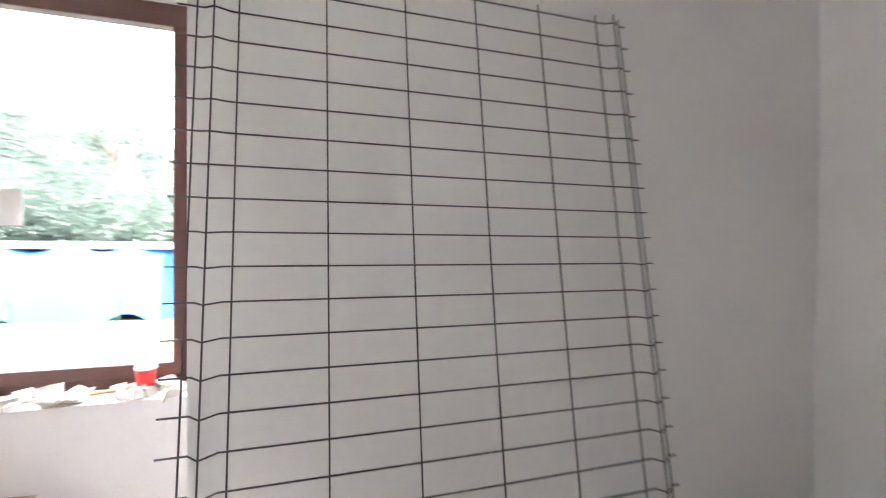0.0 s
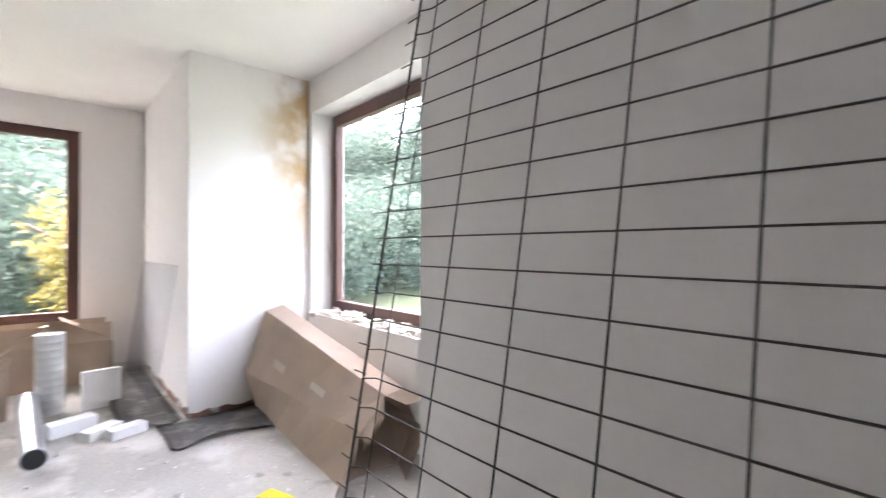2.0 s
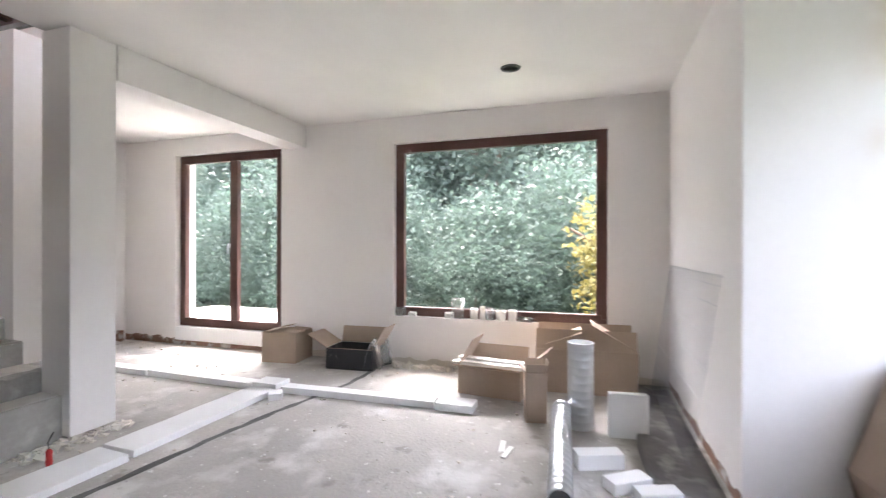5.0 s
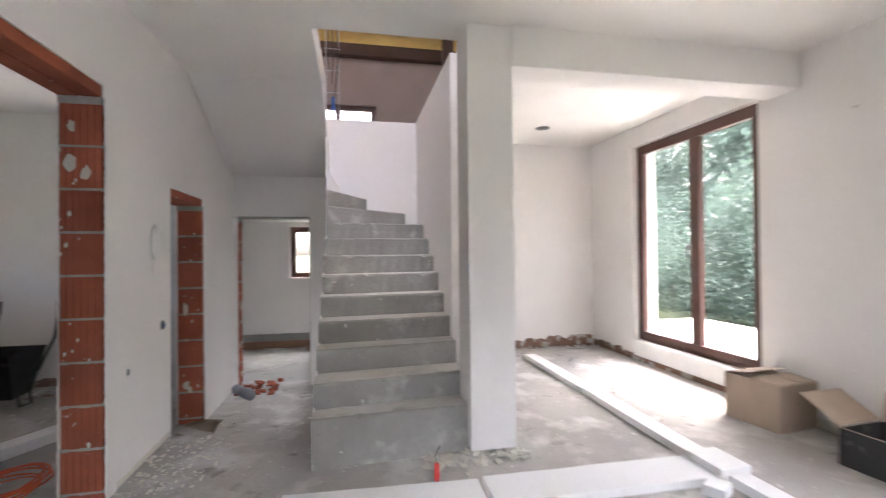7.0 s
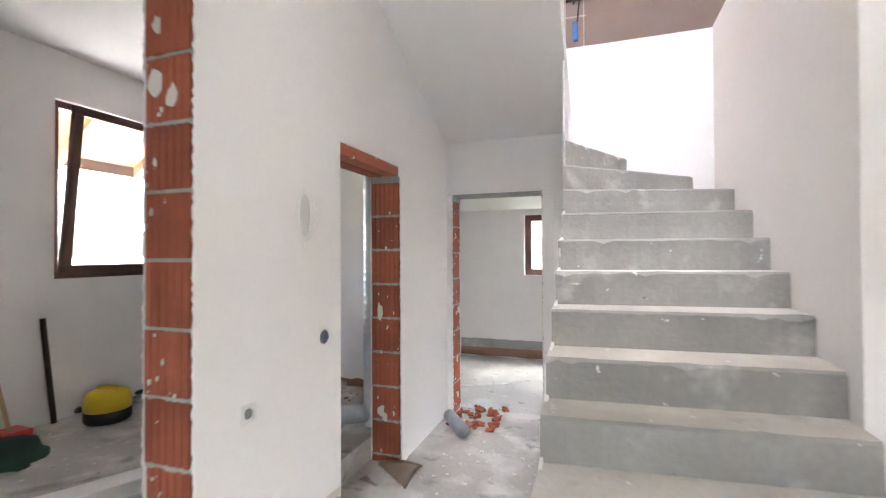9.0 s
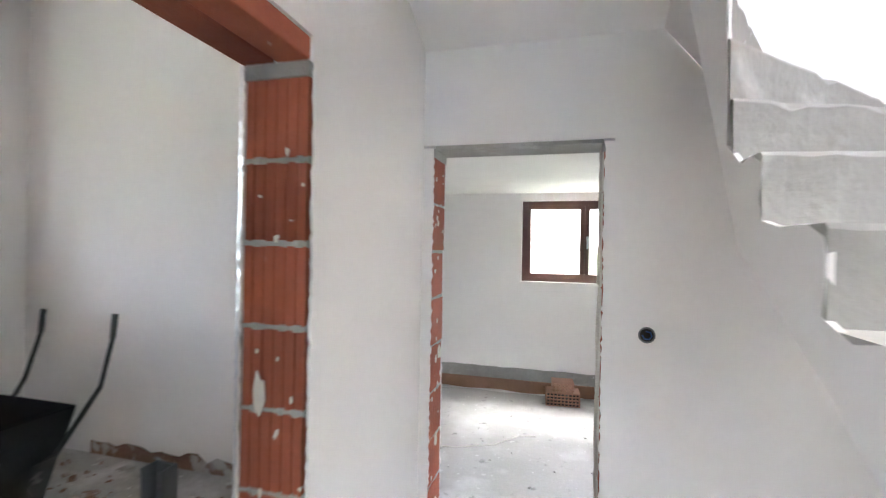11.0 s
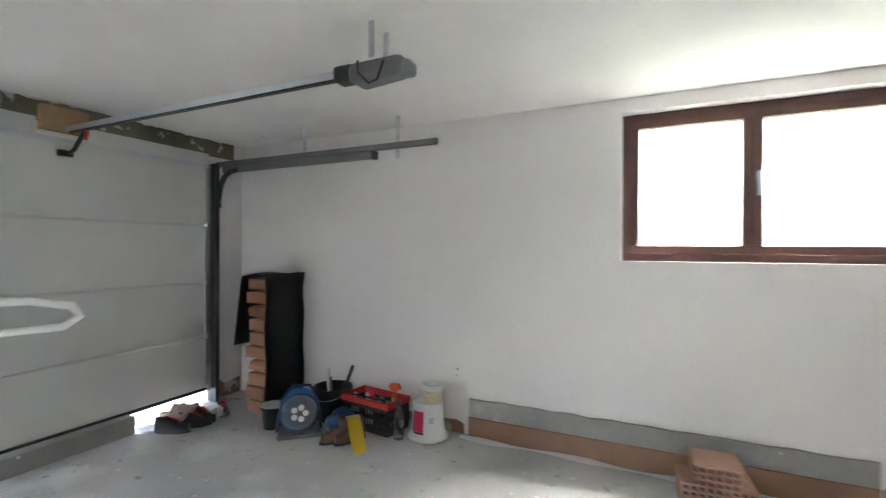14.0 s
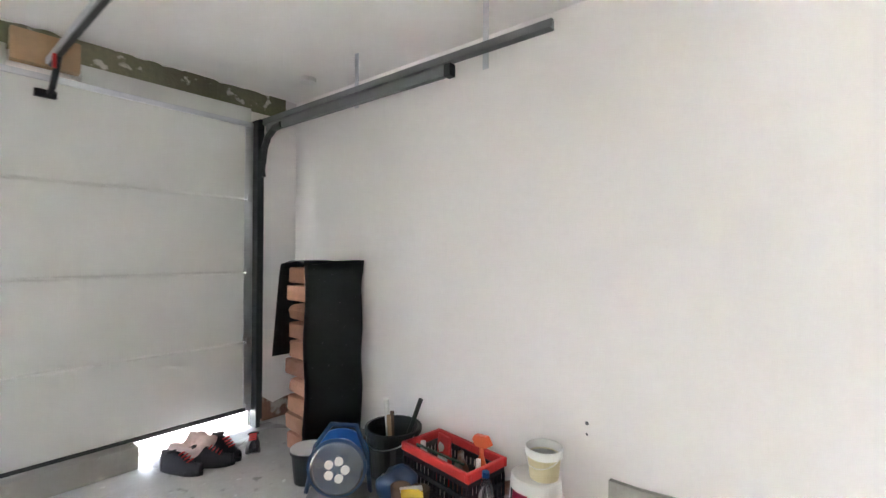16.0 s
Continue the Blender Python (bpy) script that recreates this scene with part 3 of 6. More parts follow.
# ---- stairs ----
RISE, FIRST_Z = 0.178, 0.335
LEFT_X, RIGHT_X = -1.385, -2.49
NOSE_L = (-3.04, -3.22, -3.50, -3.73, -3.99, -4.22, -4.43, -4.69, -4.87)
NOSE_R = (-3.10, -3.33, -3.60, -3.82, -4.08, -4.34, -4.60, -4.87, -5.25)
stair = thing("staircase", (0, 0, 0), "bare grey concrete staircase with winding upper steps", "staircase")
rnd = random.Random(4)


def worn_step(front, back, z0, z1):
    """A cast step: its front edge runs between two points, chipped along the nosing."""
    n = 22
    edge = [Vector(front[0]).lerp(Vector(front[1]), k / n) for k in range(n + 1)]
    rear = [Vector(back[0]).lerp(Vector(back[1]), k / n) for k in range(n + 1)]
    bm = bmesh.new()
    rows = []
    for k in range(n + 1):
        p, q, chip = edge[k], rear[k], rnd.uniform(0, 0.007) + (0.016 if rnd.random() < 0.10 else 0.0)
        lean = rnd.uniform(-0.003, 0.003)
        rows.append([bm.verts.new(v) for v in ((p.x, p.y + lean, z0), (p.x, p.y - 0.004 + lean, (z0 + z1) / 2), (p.x, p.y - 0.003, z1 - 0.010 - chip), (p.x, p.y - 0.012 - chip, z1 - rnd.uniform(0, 0.003)), (q.x, q.y, z1), (q.x, q.y, z1 - 0.05 if z0 > 0 else z0))])
    for r, t in zip(rows, rows[1:]):
        for j in range(6):
            bm.faces.new((r[j], r[(j + 1) % 6], t[(j + 1) % 6], t[j]))
    bm.faces.new(rows[0])
    bm.faces.new(rows[-1][::-1])
    bmesh.ops.recalc_face_normals(bm, faces=bm.faces)
    return bm


for k in range(8):
    z = FIRST_Z + RISE * k
    part("step", worn_step(((LEFT_X, NOSE_L[k]), (RIGHT_X, NOSE_R[k])), ((LEFT_X, NOSE_L[k + 1] - 0.04), (RIGHT_X, NOSE_R[k + 1] - 0.04)), z - RISE * 1.03 if k else -0.25, z), CONCRETE, stair)
# winding steps round the inner corner
top = FIRST_Z + RISE * 7
BACK_Y = -5.93
fan = [((RIGHT_X, -5.25), (RIGHT_X, BACK_Y)), ((RIGHT_X, BACK_Y), (-1.92, BACK_Y)), ((-1.92, BACK_Y), (-1.86, BACK_Y))]
for k, (near, far) in enumerate(fan):
    hub = (LEFT_X, -4.87 - 0.03 * k)
    part("winder", worn_step((hub, near), ((LEFT_X, hub[1] - 0.03), far), top + RISE * k, top + RISE * (k + 1)), CONCRETE, stair)
# upward faces of the steps take a paler material
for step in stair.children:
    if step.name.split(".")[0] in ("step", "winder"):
        step.data.materials.append(PALE_TREAD)
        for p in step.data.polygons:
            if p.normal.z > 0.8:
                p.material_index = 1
# plastered underside and side of the flight: it twists up under the winding steps
SIDE_X = -1.3835
low_edge = [(-3.20, HALL), (-3.30, 0.30), (-4.42, 1.12), (-4.69, 1.28), (-4.82, 1.36), (-4.95, 1.59), (-5.26, 2.14), (-5.46, 2.52)]
wall_edge = [(RIGHT_X + 0.002, -3.34, HALL), (RIGHT_X + 0.002, -3.44, 0.30), (RIGHT_X + 0.002, -4.58, 1.12), (RIGHT_X + 0.002, -4.87, 1.28), (RIGHT_X + 0.002, -5.3, 1.47), (RIGHT_X + 0.002, -5.785, 1.60), (-1.9, -5.785, 1.75), (-1.392, -5.785, 2.38)]
bm = bmesh.new()
rows = []
for (y, z), q in zip(low_edge, wall_edge):
    rows.append([bm.verts.new(Vector((SIDE_X, y, z)).lerp(Vector(q), j / 10)) for j in range(11)])
for r, t in zip(rows, rows[1:]):
    for j in range(10):
        bm.faces.new((r[j], r[j + 1], t[j + 1], t[j]))
part("underside", bm, PLASTER, stair, "white plastered underside", smooth=True)
side = [(NOSE_L[0] - 0.03, HALL)]
for k in range(8):
    y, z, after = NOSE_L[k], FIRST_Z + RISE * k, NOSE_L[k + 1]
    side += [(y - 0.008 + rnd.uniform(-0.01, 0.008), z - RISE + 0.012 + rnd.uniform(0, 0.012)), (y - 0.012 + rnd.uniform(-0.012, 0.01), z - RISE * 0.6), (y - 0.010 + rnd.uniform(-0.012, 0.01), z - RISE * 0.3), (y - 0.014 + rnd.uniform(-0.01, 0.008), z - 0.025), (y - 0.07, z - 0.004 + rnd.uniform(-0.012, 0.006)), ((y + 2 * after) / 3, z - 0.002 + rnd.uniform(-0.012, 0.006))]
side += [(-4.905 - 0.006 * k + rnd.uniform(-0.014, 0.012), top + 0.06 + 0.085 * k) for k in range(13)]
side += [(-5.02, 2.70)] + low_edge[::-1]
part("side_plaster", prism(side, LEFT_X - 0.012, SIDE_X, "x"), PLASTER, stair, "white plaster with a torn edge along the step ends")

# ---- bare bricks in the jambs ----
def ribbed_brick(width, depth, height):
    """A hollow clay block: ribs along the face that shows. Its face looks along +y, its width along x."""
    ribs = 6
    front = []
    for k in range(ribs):
        a, b = -width / 2 + width * k / ribs, -width / 2 + width * (k + 1) / ribs
        front += [(a + 0.004, 0.0), (b - 0.007, 0.0), (b - 0.003, -0.005)]
    out = [(-width / 2, -depth)] + front + [(width / 2, -depth)]
    bm = prism(out, 0, height, "z")
    return mesh_of(bm, "brick")


def jamb(wall, x, y, turn, z0, z1, width, seed, patches=5, course=0.25, plaster=0.0):
    """Courses of clay blocks with mortar joints in a jamb; the face looks along +y turned by turn."""
    rnd = random.Random(seed)
    m = pose(x, y, 0, 0, 0, turn)
    me = ribbed_brick(width, IN - 0.01, course - 0.014)
    me.materials.append(CLAY)
    joint = mesh_of(prism([(-width / 2, -IN + 0.01)] + [(-width / 2 + width * k / 8, -0.004 + rnd.uniform(-0.006, 0.005)) for k in range(9)] + [(width / 2, -IN + 0.01)], -0.004, 0.018, "z"), "mortar")
    joint.materials.append(MORTAR)
    z = z1 - 0.045
    cap = part("mortar", prism([(-width / 2, -IN + 0.01), (-width / 2, 0.006), (width / 2, 0.002), (width / 2, -IN + 0.01)], z, z1, "z"), MORTAR, wall)
    cap.matrix_world = m
    while z > z0 + 0.02:
        low = max(z - course + 0.014, z0)
        b = part("brick", me, CLAY, wall)
        b.matrix_world = m @ pose(rnd.uniform(-0.003, 0.003), rnd.uniform(-0.006, 0.002), low, 0, 0, rnd.uniform(-0.8, 0.8)) @ Matrix.Diagonal((1, 1, (z - low) / (course - 0.014), 1))
        j = part("mortar", joint, MORTAR, wall)
        j.matrix_world = m @ pose(0, 0, z - course, rnd.uniform(-0.4, 0.4), 0)
        z -= course
    for k in range(patches):
        big = k < 3
        r = rnd.uniform(0.022, 0.034) if big else rnd.uniform(0.003, 0.011)
        p = part("plaster_patch", prism(splotch(r, seed * 31 + k, rnd.uniform(1.2, 2.2)), 0, 0.004, "z"), RAW_PLASTER, wall)
        p.matrix_world = m @ pose((rnd.uniform(-0.25, 0.25) if big else rnd.choice((-1, 1, 1)) * rnd.uniform(0.05, 0.48)) * width, 0.0, rnd.uniform(z0 + 0.2, z1 - 0.1), -90, 0, rnd.uniform(-12, 12))
    # torn plaster edges on both sides of the bricks
    for s in (-1, 1):
        skin = part("plaster_edge", prism([(a, b) for b, a in ragged(z1 - z0, IN - 0.004, 0.005, 0.018, seed + s)], 0, 0.010, "y"), PLASTER, wall)
        skin.matrix_world = m @ Matrix.Translation((s * (width / 2 + (0.0 if s > 0 else 0.010)), -IN, z0)) @ pose(0, 0, 0, 0, 0, 90) @ Matrix.Translation((0, 0 if s < 0 else -0.010, 0))


JW = 0.221
jamb(wall_partition, HALL_X / 2, OP1[0], 0, -0.03, 2.34, JW, 3, 18)
jamb(wall_partition, HALL_X / 2, OP2[0], 0, HALL, 1.89, JW, 8, 13)
jamb(wall_end, ED[1], (END_Y + G_NORTH) / 2, 90, GARAGE, 1.87, 0.216, 13, 30)
# lintels of clay over the two openings, concrete over the door
for (y0, y1, z) in ((OP1[0], OP1[1], 2.34), (OP2[0], OP2[1], 1.89)):
    for x0, x1 in ((HALL_X + 0.008, HALL_X / 2 - 0.004), (HALL_X / 2 + 0.004, -0.008)):
        part("lintel", box(x0, x1, y0, y1 + 0.002, z, z + 0.068, 0.006), CLAY, wall_partition)
part("lintel", box(ED[0], ED[1], G_NORTH + 0.006, END_Y - 0.006, 1.866, 1.8845), CONCRETE, wall_end)
# the other jamb: bricks mostly smeared over with plaster, bare along the hall edge and in streaks
jamb(wall_end, ED[0], (END_Y + G_NORTH) / 2, -90, GARAGE, 1.87, 0.216, 29, 0)


def smear(wall, m, a0, a1, z0, z1, seed, bare=0.35):
    """A skin of plaster dragged over bricks: its hall edge wanders and drips run down from it."""
    rnd = random.Random(seed)
    n = max(6, int((z1 - z0) / 0.022))
    edge, drift = [], 0.0
    for k in range(n + 1):
        drift = max(-bare, min(bare * 0.4, drift + rnd.uniform(-0.2, 0.2)))
        edge.append((a1 + drift * (a1 - a0) + rnd.uniform(-0.004, 0.004), z0 + (z1 - z0) * k / n))
    inner = [(a0 + rnd.uniform(0, 0.006), z0 + (z1 - z0) * k / n) for k in range(n, -1, -1)]
    p = part("plaster_patch", prism(edge + inner, -0.003, 0.006, "y"), RAW_PLASTER, wall, "smeared plaster")
    p.matrix_world = m


mj = pose(ED[0], (END_Y + G_NORTH) / 2, 0, 0, 0, -90)
for k, (z0, z1) in enumerate(((-0.37, -0.13), (-0.12, 0.26), (0.27, 0.64), (0.66, 1.17), (1.18, 1.63), (1.64, 1.86))):
    smear(wall_end, mj, -0.106, 0.088, z0, z1, 70 + k, 0.42)
for k in range(14):
    z, x = -0.3 + 0.15 * k + 0.05 * math.sin(5 * k), 0.075 * math.sin(2.4 * k)
    p = part("plaster_patch", prism(splotch(0.014 + 0.008 * (k % 3), 90 + k, 2.6), 0, 0.007, "z"), RAW_PLASTER, wall_end)
    p.matrix_world = mj @ pose(x, 0.0, z, -90, 0, 0)

# raw strips where the wall plaster stops above the floor
def base_strip(name, x0, y0, x1, y1, z, h, seed, mat=DIRT):
    d = Vector((x1 - x0, y1 - y0))
    ob = part(name, prism(ragged(d.length, h, h * 0.3, 0.07, seed), 0, 0.004, "y"), mat)
    ob.matrix_world = pose(x0, y0, z, 0, 0, math.degrees(math.atan2(d.y, d.x)))
    return tagged(ob, "strip of raw brick and dirt at the wall foot", "baseboard", kind="structure")


base_strip("baseboard_1", -2.985, NORTH, -2.985, 1.343, 0.0, 0.05, 1)
base_strip("baseboard_2", -2.99, 1.343, -5.28, 1.343, 0.0, 0.07, 2)
base_strip("baseboard_3", WEST + 0.001, 1.3, WEST + 0.001, -3.35, 0.0, 0.07, 3, RAW_PLASTER)
base_strip("baseboard_4", WEST + 0.001, -3.3, WEST + 0.001, -6.28, 0.0, 0.09, 4)
base_strip("baseboard_5", WEST + 0.02, -6.297, -2.8, -6.297, 0.0, 0.13, 5)
base_strip("baseboard_6", HALL_X - 0.001, -2.95, HALL_X - 0.001, -3.9, 0.0, 0.04, 6, RAW_PLASTER)
base_strip("baseboard_7", 3.0, G_SOUTH + 0.005, 0.65, G_SOUTH + 0.005, GARAGE, 0.10, 7)
base_strip("baseboard_8", -1.8, G_SOUTH + 0.005, -3.1, G_SOUTH + 0.005, GARAGE, 0.16, 8)
base_strip("baseboard_9", G_EAST - 0.001, -9.08, G_EAST - 0.001, -8.75, GARAGE, 0.15, 9)
base_strip("baseboard_10", 2.0, END_Y + 0.005, 0.1, END_Y + 0.005, -0.03, 0.08, 10)


# ---- living room: steel mesh ----
def mesh_panel(name, label, xs, fold, zs, z_top, base_y, slope, x0, x1, r, mat):
    t = thing(name, (0, 0, 0), label, "steel mesh")
    for x in xs:
        off = fold.get(x, 0.0)
        part("vertical_wire", tube((x, base_y + off, 0.002), (x, base_y + slope * z_top + off, z_top), r, 6), mat, t)
    for z in zs:
        y = base_y + slope * z - 2 * r
        pts = [(x0, y, z)]
        for x in xs:
            if fold.get(x, 0.0):
                pts += [(x - 0.03, y, z), (x, y + fold[x], z - 0.004), (x + 0.045, y, z)]
        pts.append((x1, y, z))
        part("horizontal_wire", add_path(bmesh.new(), pts, r, 6), mat, t)
    return t


mesh_panel("steel_mesh", "dark welded steel fence panel leaning on the wall", [-0.325, -0.272, -0.204, 0.071, 0.35, 0.628, 0.906, 1.181, 1.25, 1.297], {-0.272: -0.03, 1.25: -0.03},
           [0.0185 + 0.1015 * k for k in range(25)], 2.49, 1.205, 0.178, -0.38, 1.325, 0.0029, STEEL)
m2 = mesh_panel("steel_mesh", "bluish steel fence panel leaning on the projecting wall", [-5.15 + 0.05 * k for k in range(37)], {}, [0.06, 0.26, 0.46, 0.66, 0.86, 1.06, 1.18, 1.24], 1.25, 1.16, 0.138, -5.2, -3.3, 0.0016, PALE_STEEL)

# ---- long carton under the window ----
def long_carton():
    t = thing("long_cardboard_box", (0, 0, 0), "long brown cardboard box tilted against the wall, one end torn open", "cardboard box")
    a = [(1.86, 0.0), (1.78, 0.32), (1.96, 0.84), (2.12, 0.88), (2.30, 0.50), (2.20, 0.0)]
    b = [(1.76, 0.0), (1.92, 0.27), (2.10, 0.46), (2.25, 0.48), (2.34, 0.25), (2.20, 0.0)]
    bm = bmesh.new()
    cuts = 6
    rings = []
    for k in range(cuts + 1):
        f = k / cuts
        rings.append([bm.verts.new((-2.95 + f * 1.7, p[0] * (1 - f) + q[0] * f + random.uniform(-0.006, 0.006), max(0.0, p[1] * (1 - f) + q[1] * f + (random.uniform(-0.006, 0.006) if p[1] else 0)))) for p, q in zip(a, b)])
    for r, s in zip(rings, rings[1:]):
        for i in range(6):
            bm.faces.new((r[i], r[(i + 1) % 6], s[(i + 1) % 6], s[i]))
    bm.faces.new(rings[0])
    bmesh.ops.recalc_face_normals(bm, faces=bm.faces)
    bmesh.ops.solidify(bm, geom=list(bm.faces), thickness=0.006)
    part("body", bm, CARD, t)
    for c, d, e, f in (((-1.25, 2.10, 0.46), (-1.25, 2.25, 0.48), (-1.04, 2.27, 0.46), (-1.05, 2.12, 0.45)),
                       ((-1.25, 1.94, 0.29), (-1.25, 2.09, 0.45), (-1.10, 1.99, 0.38), (-1.12, 1.86, 0.22)),
                       ((-1.25, 2.20, 0.005), (-1.25, 2.33, 0.25), (-1.02, 2.25, 0.27), (-1.0, 2.08, 0.02)),
                       ((-1.25, 1.77, 0.005), (-1.25, 1.91, 0.26), (-1.12, 1.80, 0.16), (-1.10, 1.66, 0.004))):
        bm = bmesh.new()
        bm.faces.new([bm.verts.new(p) for p in (c, d, e, f)])
        bmesh.ops.solidify(bm, geom=list(bm.faces), thickness=0.006)
        part("flap", bm, CARD, t)
    for f in (0.28, 0.62):
        p = [a[1][i] * (1 - f) + b[1][i] * f for i in (0, 1)]
        q = [a[2][i] * (1 - f) + b[2][i] * f for i in (0, 1)]
        bm = bmesh.new()
        x = -2.95 + 1.7 * f
        bm.faces.new([bm.verts.new(v) for v in ((x - 0.06, p[0] * 0.7 + q[0] * 0.3 - 0.006, p[1] * 0.7 + q[1] * 0.3 + 0.004), (x + 0.16, p[0] * 0.7 + q[0] * 0.3 - 0.012, p[1] * 0.7 + q[1] * 0.3 - 0.02), (x + 0.16, p[0] * 0.58 + q[0] * 0.42 - 0.012, p[1] * 0.58 + q[1] * 0.42 - 0.015), (x - 0.06, p[0] * 0.58 + q[0] * 0.42 - 0.006, p[1] * 0.58 + q[1] * 0.42 + 0.008))])
        bmesh.ops.solidify(bm, geom=list(bm.faces), thickness=0.001)
        part("tape", bm, TAPE, t, "shiny strip of packing tape")
    return t


long_carton()


def carton(at, sx, sy, h, turn, label, flaps=(), base=None, mat=CARD, lid=True):
    """A cardboard box; flaps: angles of the four lid flaps (+x, -x, +y, -y), 0 is closed and flat, 90 upright."""
    t = thing("cardboard_box", at, label, "cardboard box", turn=turn)
    w = 0.006
    bm = bmesh.new()
    add_box(bm, -sx / 2, sx / 2, -sy / 2, -sy / 2 + w, 0, h)
    add_box(bm, -sx / 2, sx / 2, sy / 2 - w, sy / 2, 0, h)
    add_box(bm, -sx / 2, -sx / 2 + w, -sy / 2 + w, sy / 2 - w, 0, h)
    add_box(bm, sx / 2 - w, sx / 2, -sy / 2 + w, sy / 2 - w, 0, h)
    add_box(bm, -sx / 2 + w, sx / 2 - w, -sy / 2 + w, sy / 2 - w, 0, w)
    for v in bm.verts:
        v.co += Vector((random.uniform(-0.006, 0.006), random.uniform(-0.006, 0.006), 0))
    part("body", bm, base or mat, t)
    for k, ang in enumerate(flaps):
        along, reach = (sy, sx / 2) if k < 2 else (sx, sy / 2)
        f = part("flap", box(0, reach - 0.002, -along / 2 + 0.005, along / 2 - 0.005, -0.003, 0.003), mat, t)
        f.matrix_world = t.matrix_world @ ((pose(sx / 2, 0, h + 0.004, 0, 0, 180), pose(-sx / 2, 0, h + 0.004), pose(0, sy / 2, h + 0.008, 0, 0, -90), pose(0, -sy / 2, h + 0.008, 0, 0, 90))[k]) @ pose(0, 0, 0, 0, -ang, 0)
    return t


carton((-5.03, -3.10, 0), 0.42, 0.46, 0.36, 6, "closed brown cardboard box on the floor by the balcony door", (2, 4, 3, 12))
cb = carton((-5.0, -2.1, 0), 0.40, 0.58, 0.24, 4, "open cardboard box in a black tray with plastic film", (-32, 105, 120, 150), base=BLACK)
part("film", cloth("film", lambda u, v: (-5.0 - 0.2 + 0.4 * u, -1.92 + 0.2 * v + 0.03 * math.sin(9 * u), 0.02 + 0.36 * math.sin(3.1 * v) * (0.7 + 0.3 * math.sin(7 * u + 2))), 10, 10, PET).data, PET, cb, "crumpled clear plastic film").matrix_world = Matrix()
bpy.data.objects.remove(bpy.data.objects["film"]) if bpy.data.objects["film"].parent is None else None
carton((-4.55, -0.33, 0), 0.34, 0.62, 0.26, -6, "open brown cardboard box holding white plastic trims", (160, 100, 140, 60))
carton((-4.95, 0.52, 0), 0.40, 0.95, 0.42, 3, "large open brown cardboard box by the window wall", (70, 100, 30, 20))
carton((-3.96, 0.14, 0), 0.17, 0.17, 0.40, 12, "small tall brown cardboard box", (110, 120, 100, 130))


def loose_board(name, label, category, a, b, w, h, mat, z=0.0, tilt=0.0):
    d = Vector(b) - Vector(a)
    t = thing(name, (a[0], a[1], z), label, category, turn=math.degrees(math.atan2(d.y, d.x)))
    bmh = box(0, d.length, -w / 2, w / 2, 0, h, 0.004)
    bmesh.ops.subdivide_edges(bmh, edges=[e for e in bmh.edges if e.calc_length() > 0.3], cuts=5)
    for v in bmh.verts:
        v.co += Vector((0, random.uniform(-0.003, 0.003), random.uniform(-0.002, 0.003) if v.co.z > 0.01 else 0))
    p = part("board", bmh, mat, t)
    p.matrix_world = t.matrix_world @ pose(0, 0, 0, tilt, 0, 0)
    return t


EPSL = "long white polystyrene strip lying on the screed"
loose_board("polystyrene_strip", EPSL, "foam strip", (-3.97, -5.62), (-3.96, -4.1), 0.15, 0.06, EPS)
loose_board("polystyrene_strip", EPSL, "foam strip", (-3.97, -4.08), (-3.93, -2.62), 0.15, 0.06, EPS)
loose_board("polystyrene_strip", EPSL, "foam strip", (-3.93, -2.30), (-4.0, -0.74), 0.14, 0.06, EPS)
loose_board("polystyrene_strip", "wider white polystyrene end piece", "foam strip", (-4.0, -0.72), (-4.0, -0.38), 0.20, 0.065, EPS)
loose_board("polystyrene_board", "wide white polystyrene board lying on the screed", "foam board", (-3.84, -2.47), (-2.42, -2.49), 0.30, 0.05, EPS)
loose_board("polystyrene_board", "wide white polystyrene board lying on the screed", "foam board", (-2.38, -2.47), (-1.25, -2.53), 0.30, 0.05, EPS)
loose_board("polystyrene_block", "small white polystyrene offcut at the joint", "foam offcut", (-3.93, -2.60), (-3.93, -2.32), 0.22, 0.09, EPS)
loose_board("polystyrene_block", "small white polystyrene offcut on the screed", "foam offcut", (-3.78, -2.28), (-3.66, -2.20), 0.12, 0.06, EPS)
loose_board("plastic_trim", "white plastic trim lying on a cardboard box", "plastic trim", (-4.48, -0.72), (-4.40, 0.06), 0.07, 0.035, WHITE_PLASTIC, 0.27)
loose_board("plastic_trim", "white plastic trim lying on a cardboard box", "plastic trim", (-4.62, -0.70), (-4.52, 0.08), 0.10, 0.05, WHITE_PLASTIC, 0.265)
for k, (x, y, a, l, w, h) in enumerate(((-3.28, 0.62, 20, 0.30, 0.12, 0.10), (-3.05, 0.78, 35, 0.26, 0.12, 0.07), (-2.95, 0.93, 20, 0.24, 0.11, 0.07))):
    t = thing("polystyrene_block", (x, y, 0), "white polystyrene offcut on the floor", "foam offcut", "polystyrene offcuts", turn=a)
    part("block", box(-w / 2, w / 2, -l / 2, l / 2, 0, h, 0.004), EPS, t)
t = thing("polystyrene_slab", (-3.82, 0.84, 0), "white polystyrene slab standing upright", "foam slab", turn=8)
part("slab", box(-0.03, 0.03, -0.14, 0.14, 0, 0.33, 0.004), EPS, t)
for k, (x, y, a) in enumerate(((-3.36, -0.02, 95), (-3.28, 0.03, 80))):
    t = thing("plastic_offcut", (x, y, 0), "thin white plastic offcut on the floor", "plastic offcut", "plastic offcuts", turn=a)
    part("strip", box(-0.02, 0.02, -0.09, 0.09, 0, 0.012, 0.002), WHITE_PLASTIC, t)


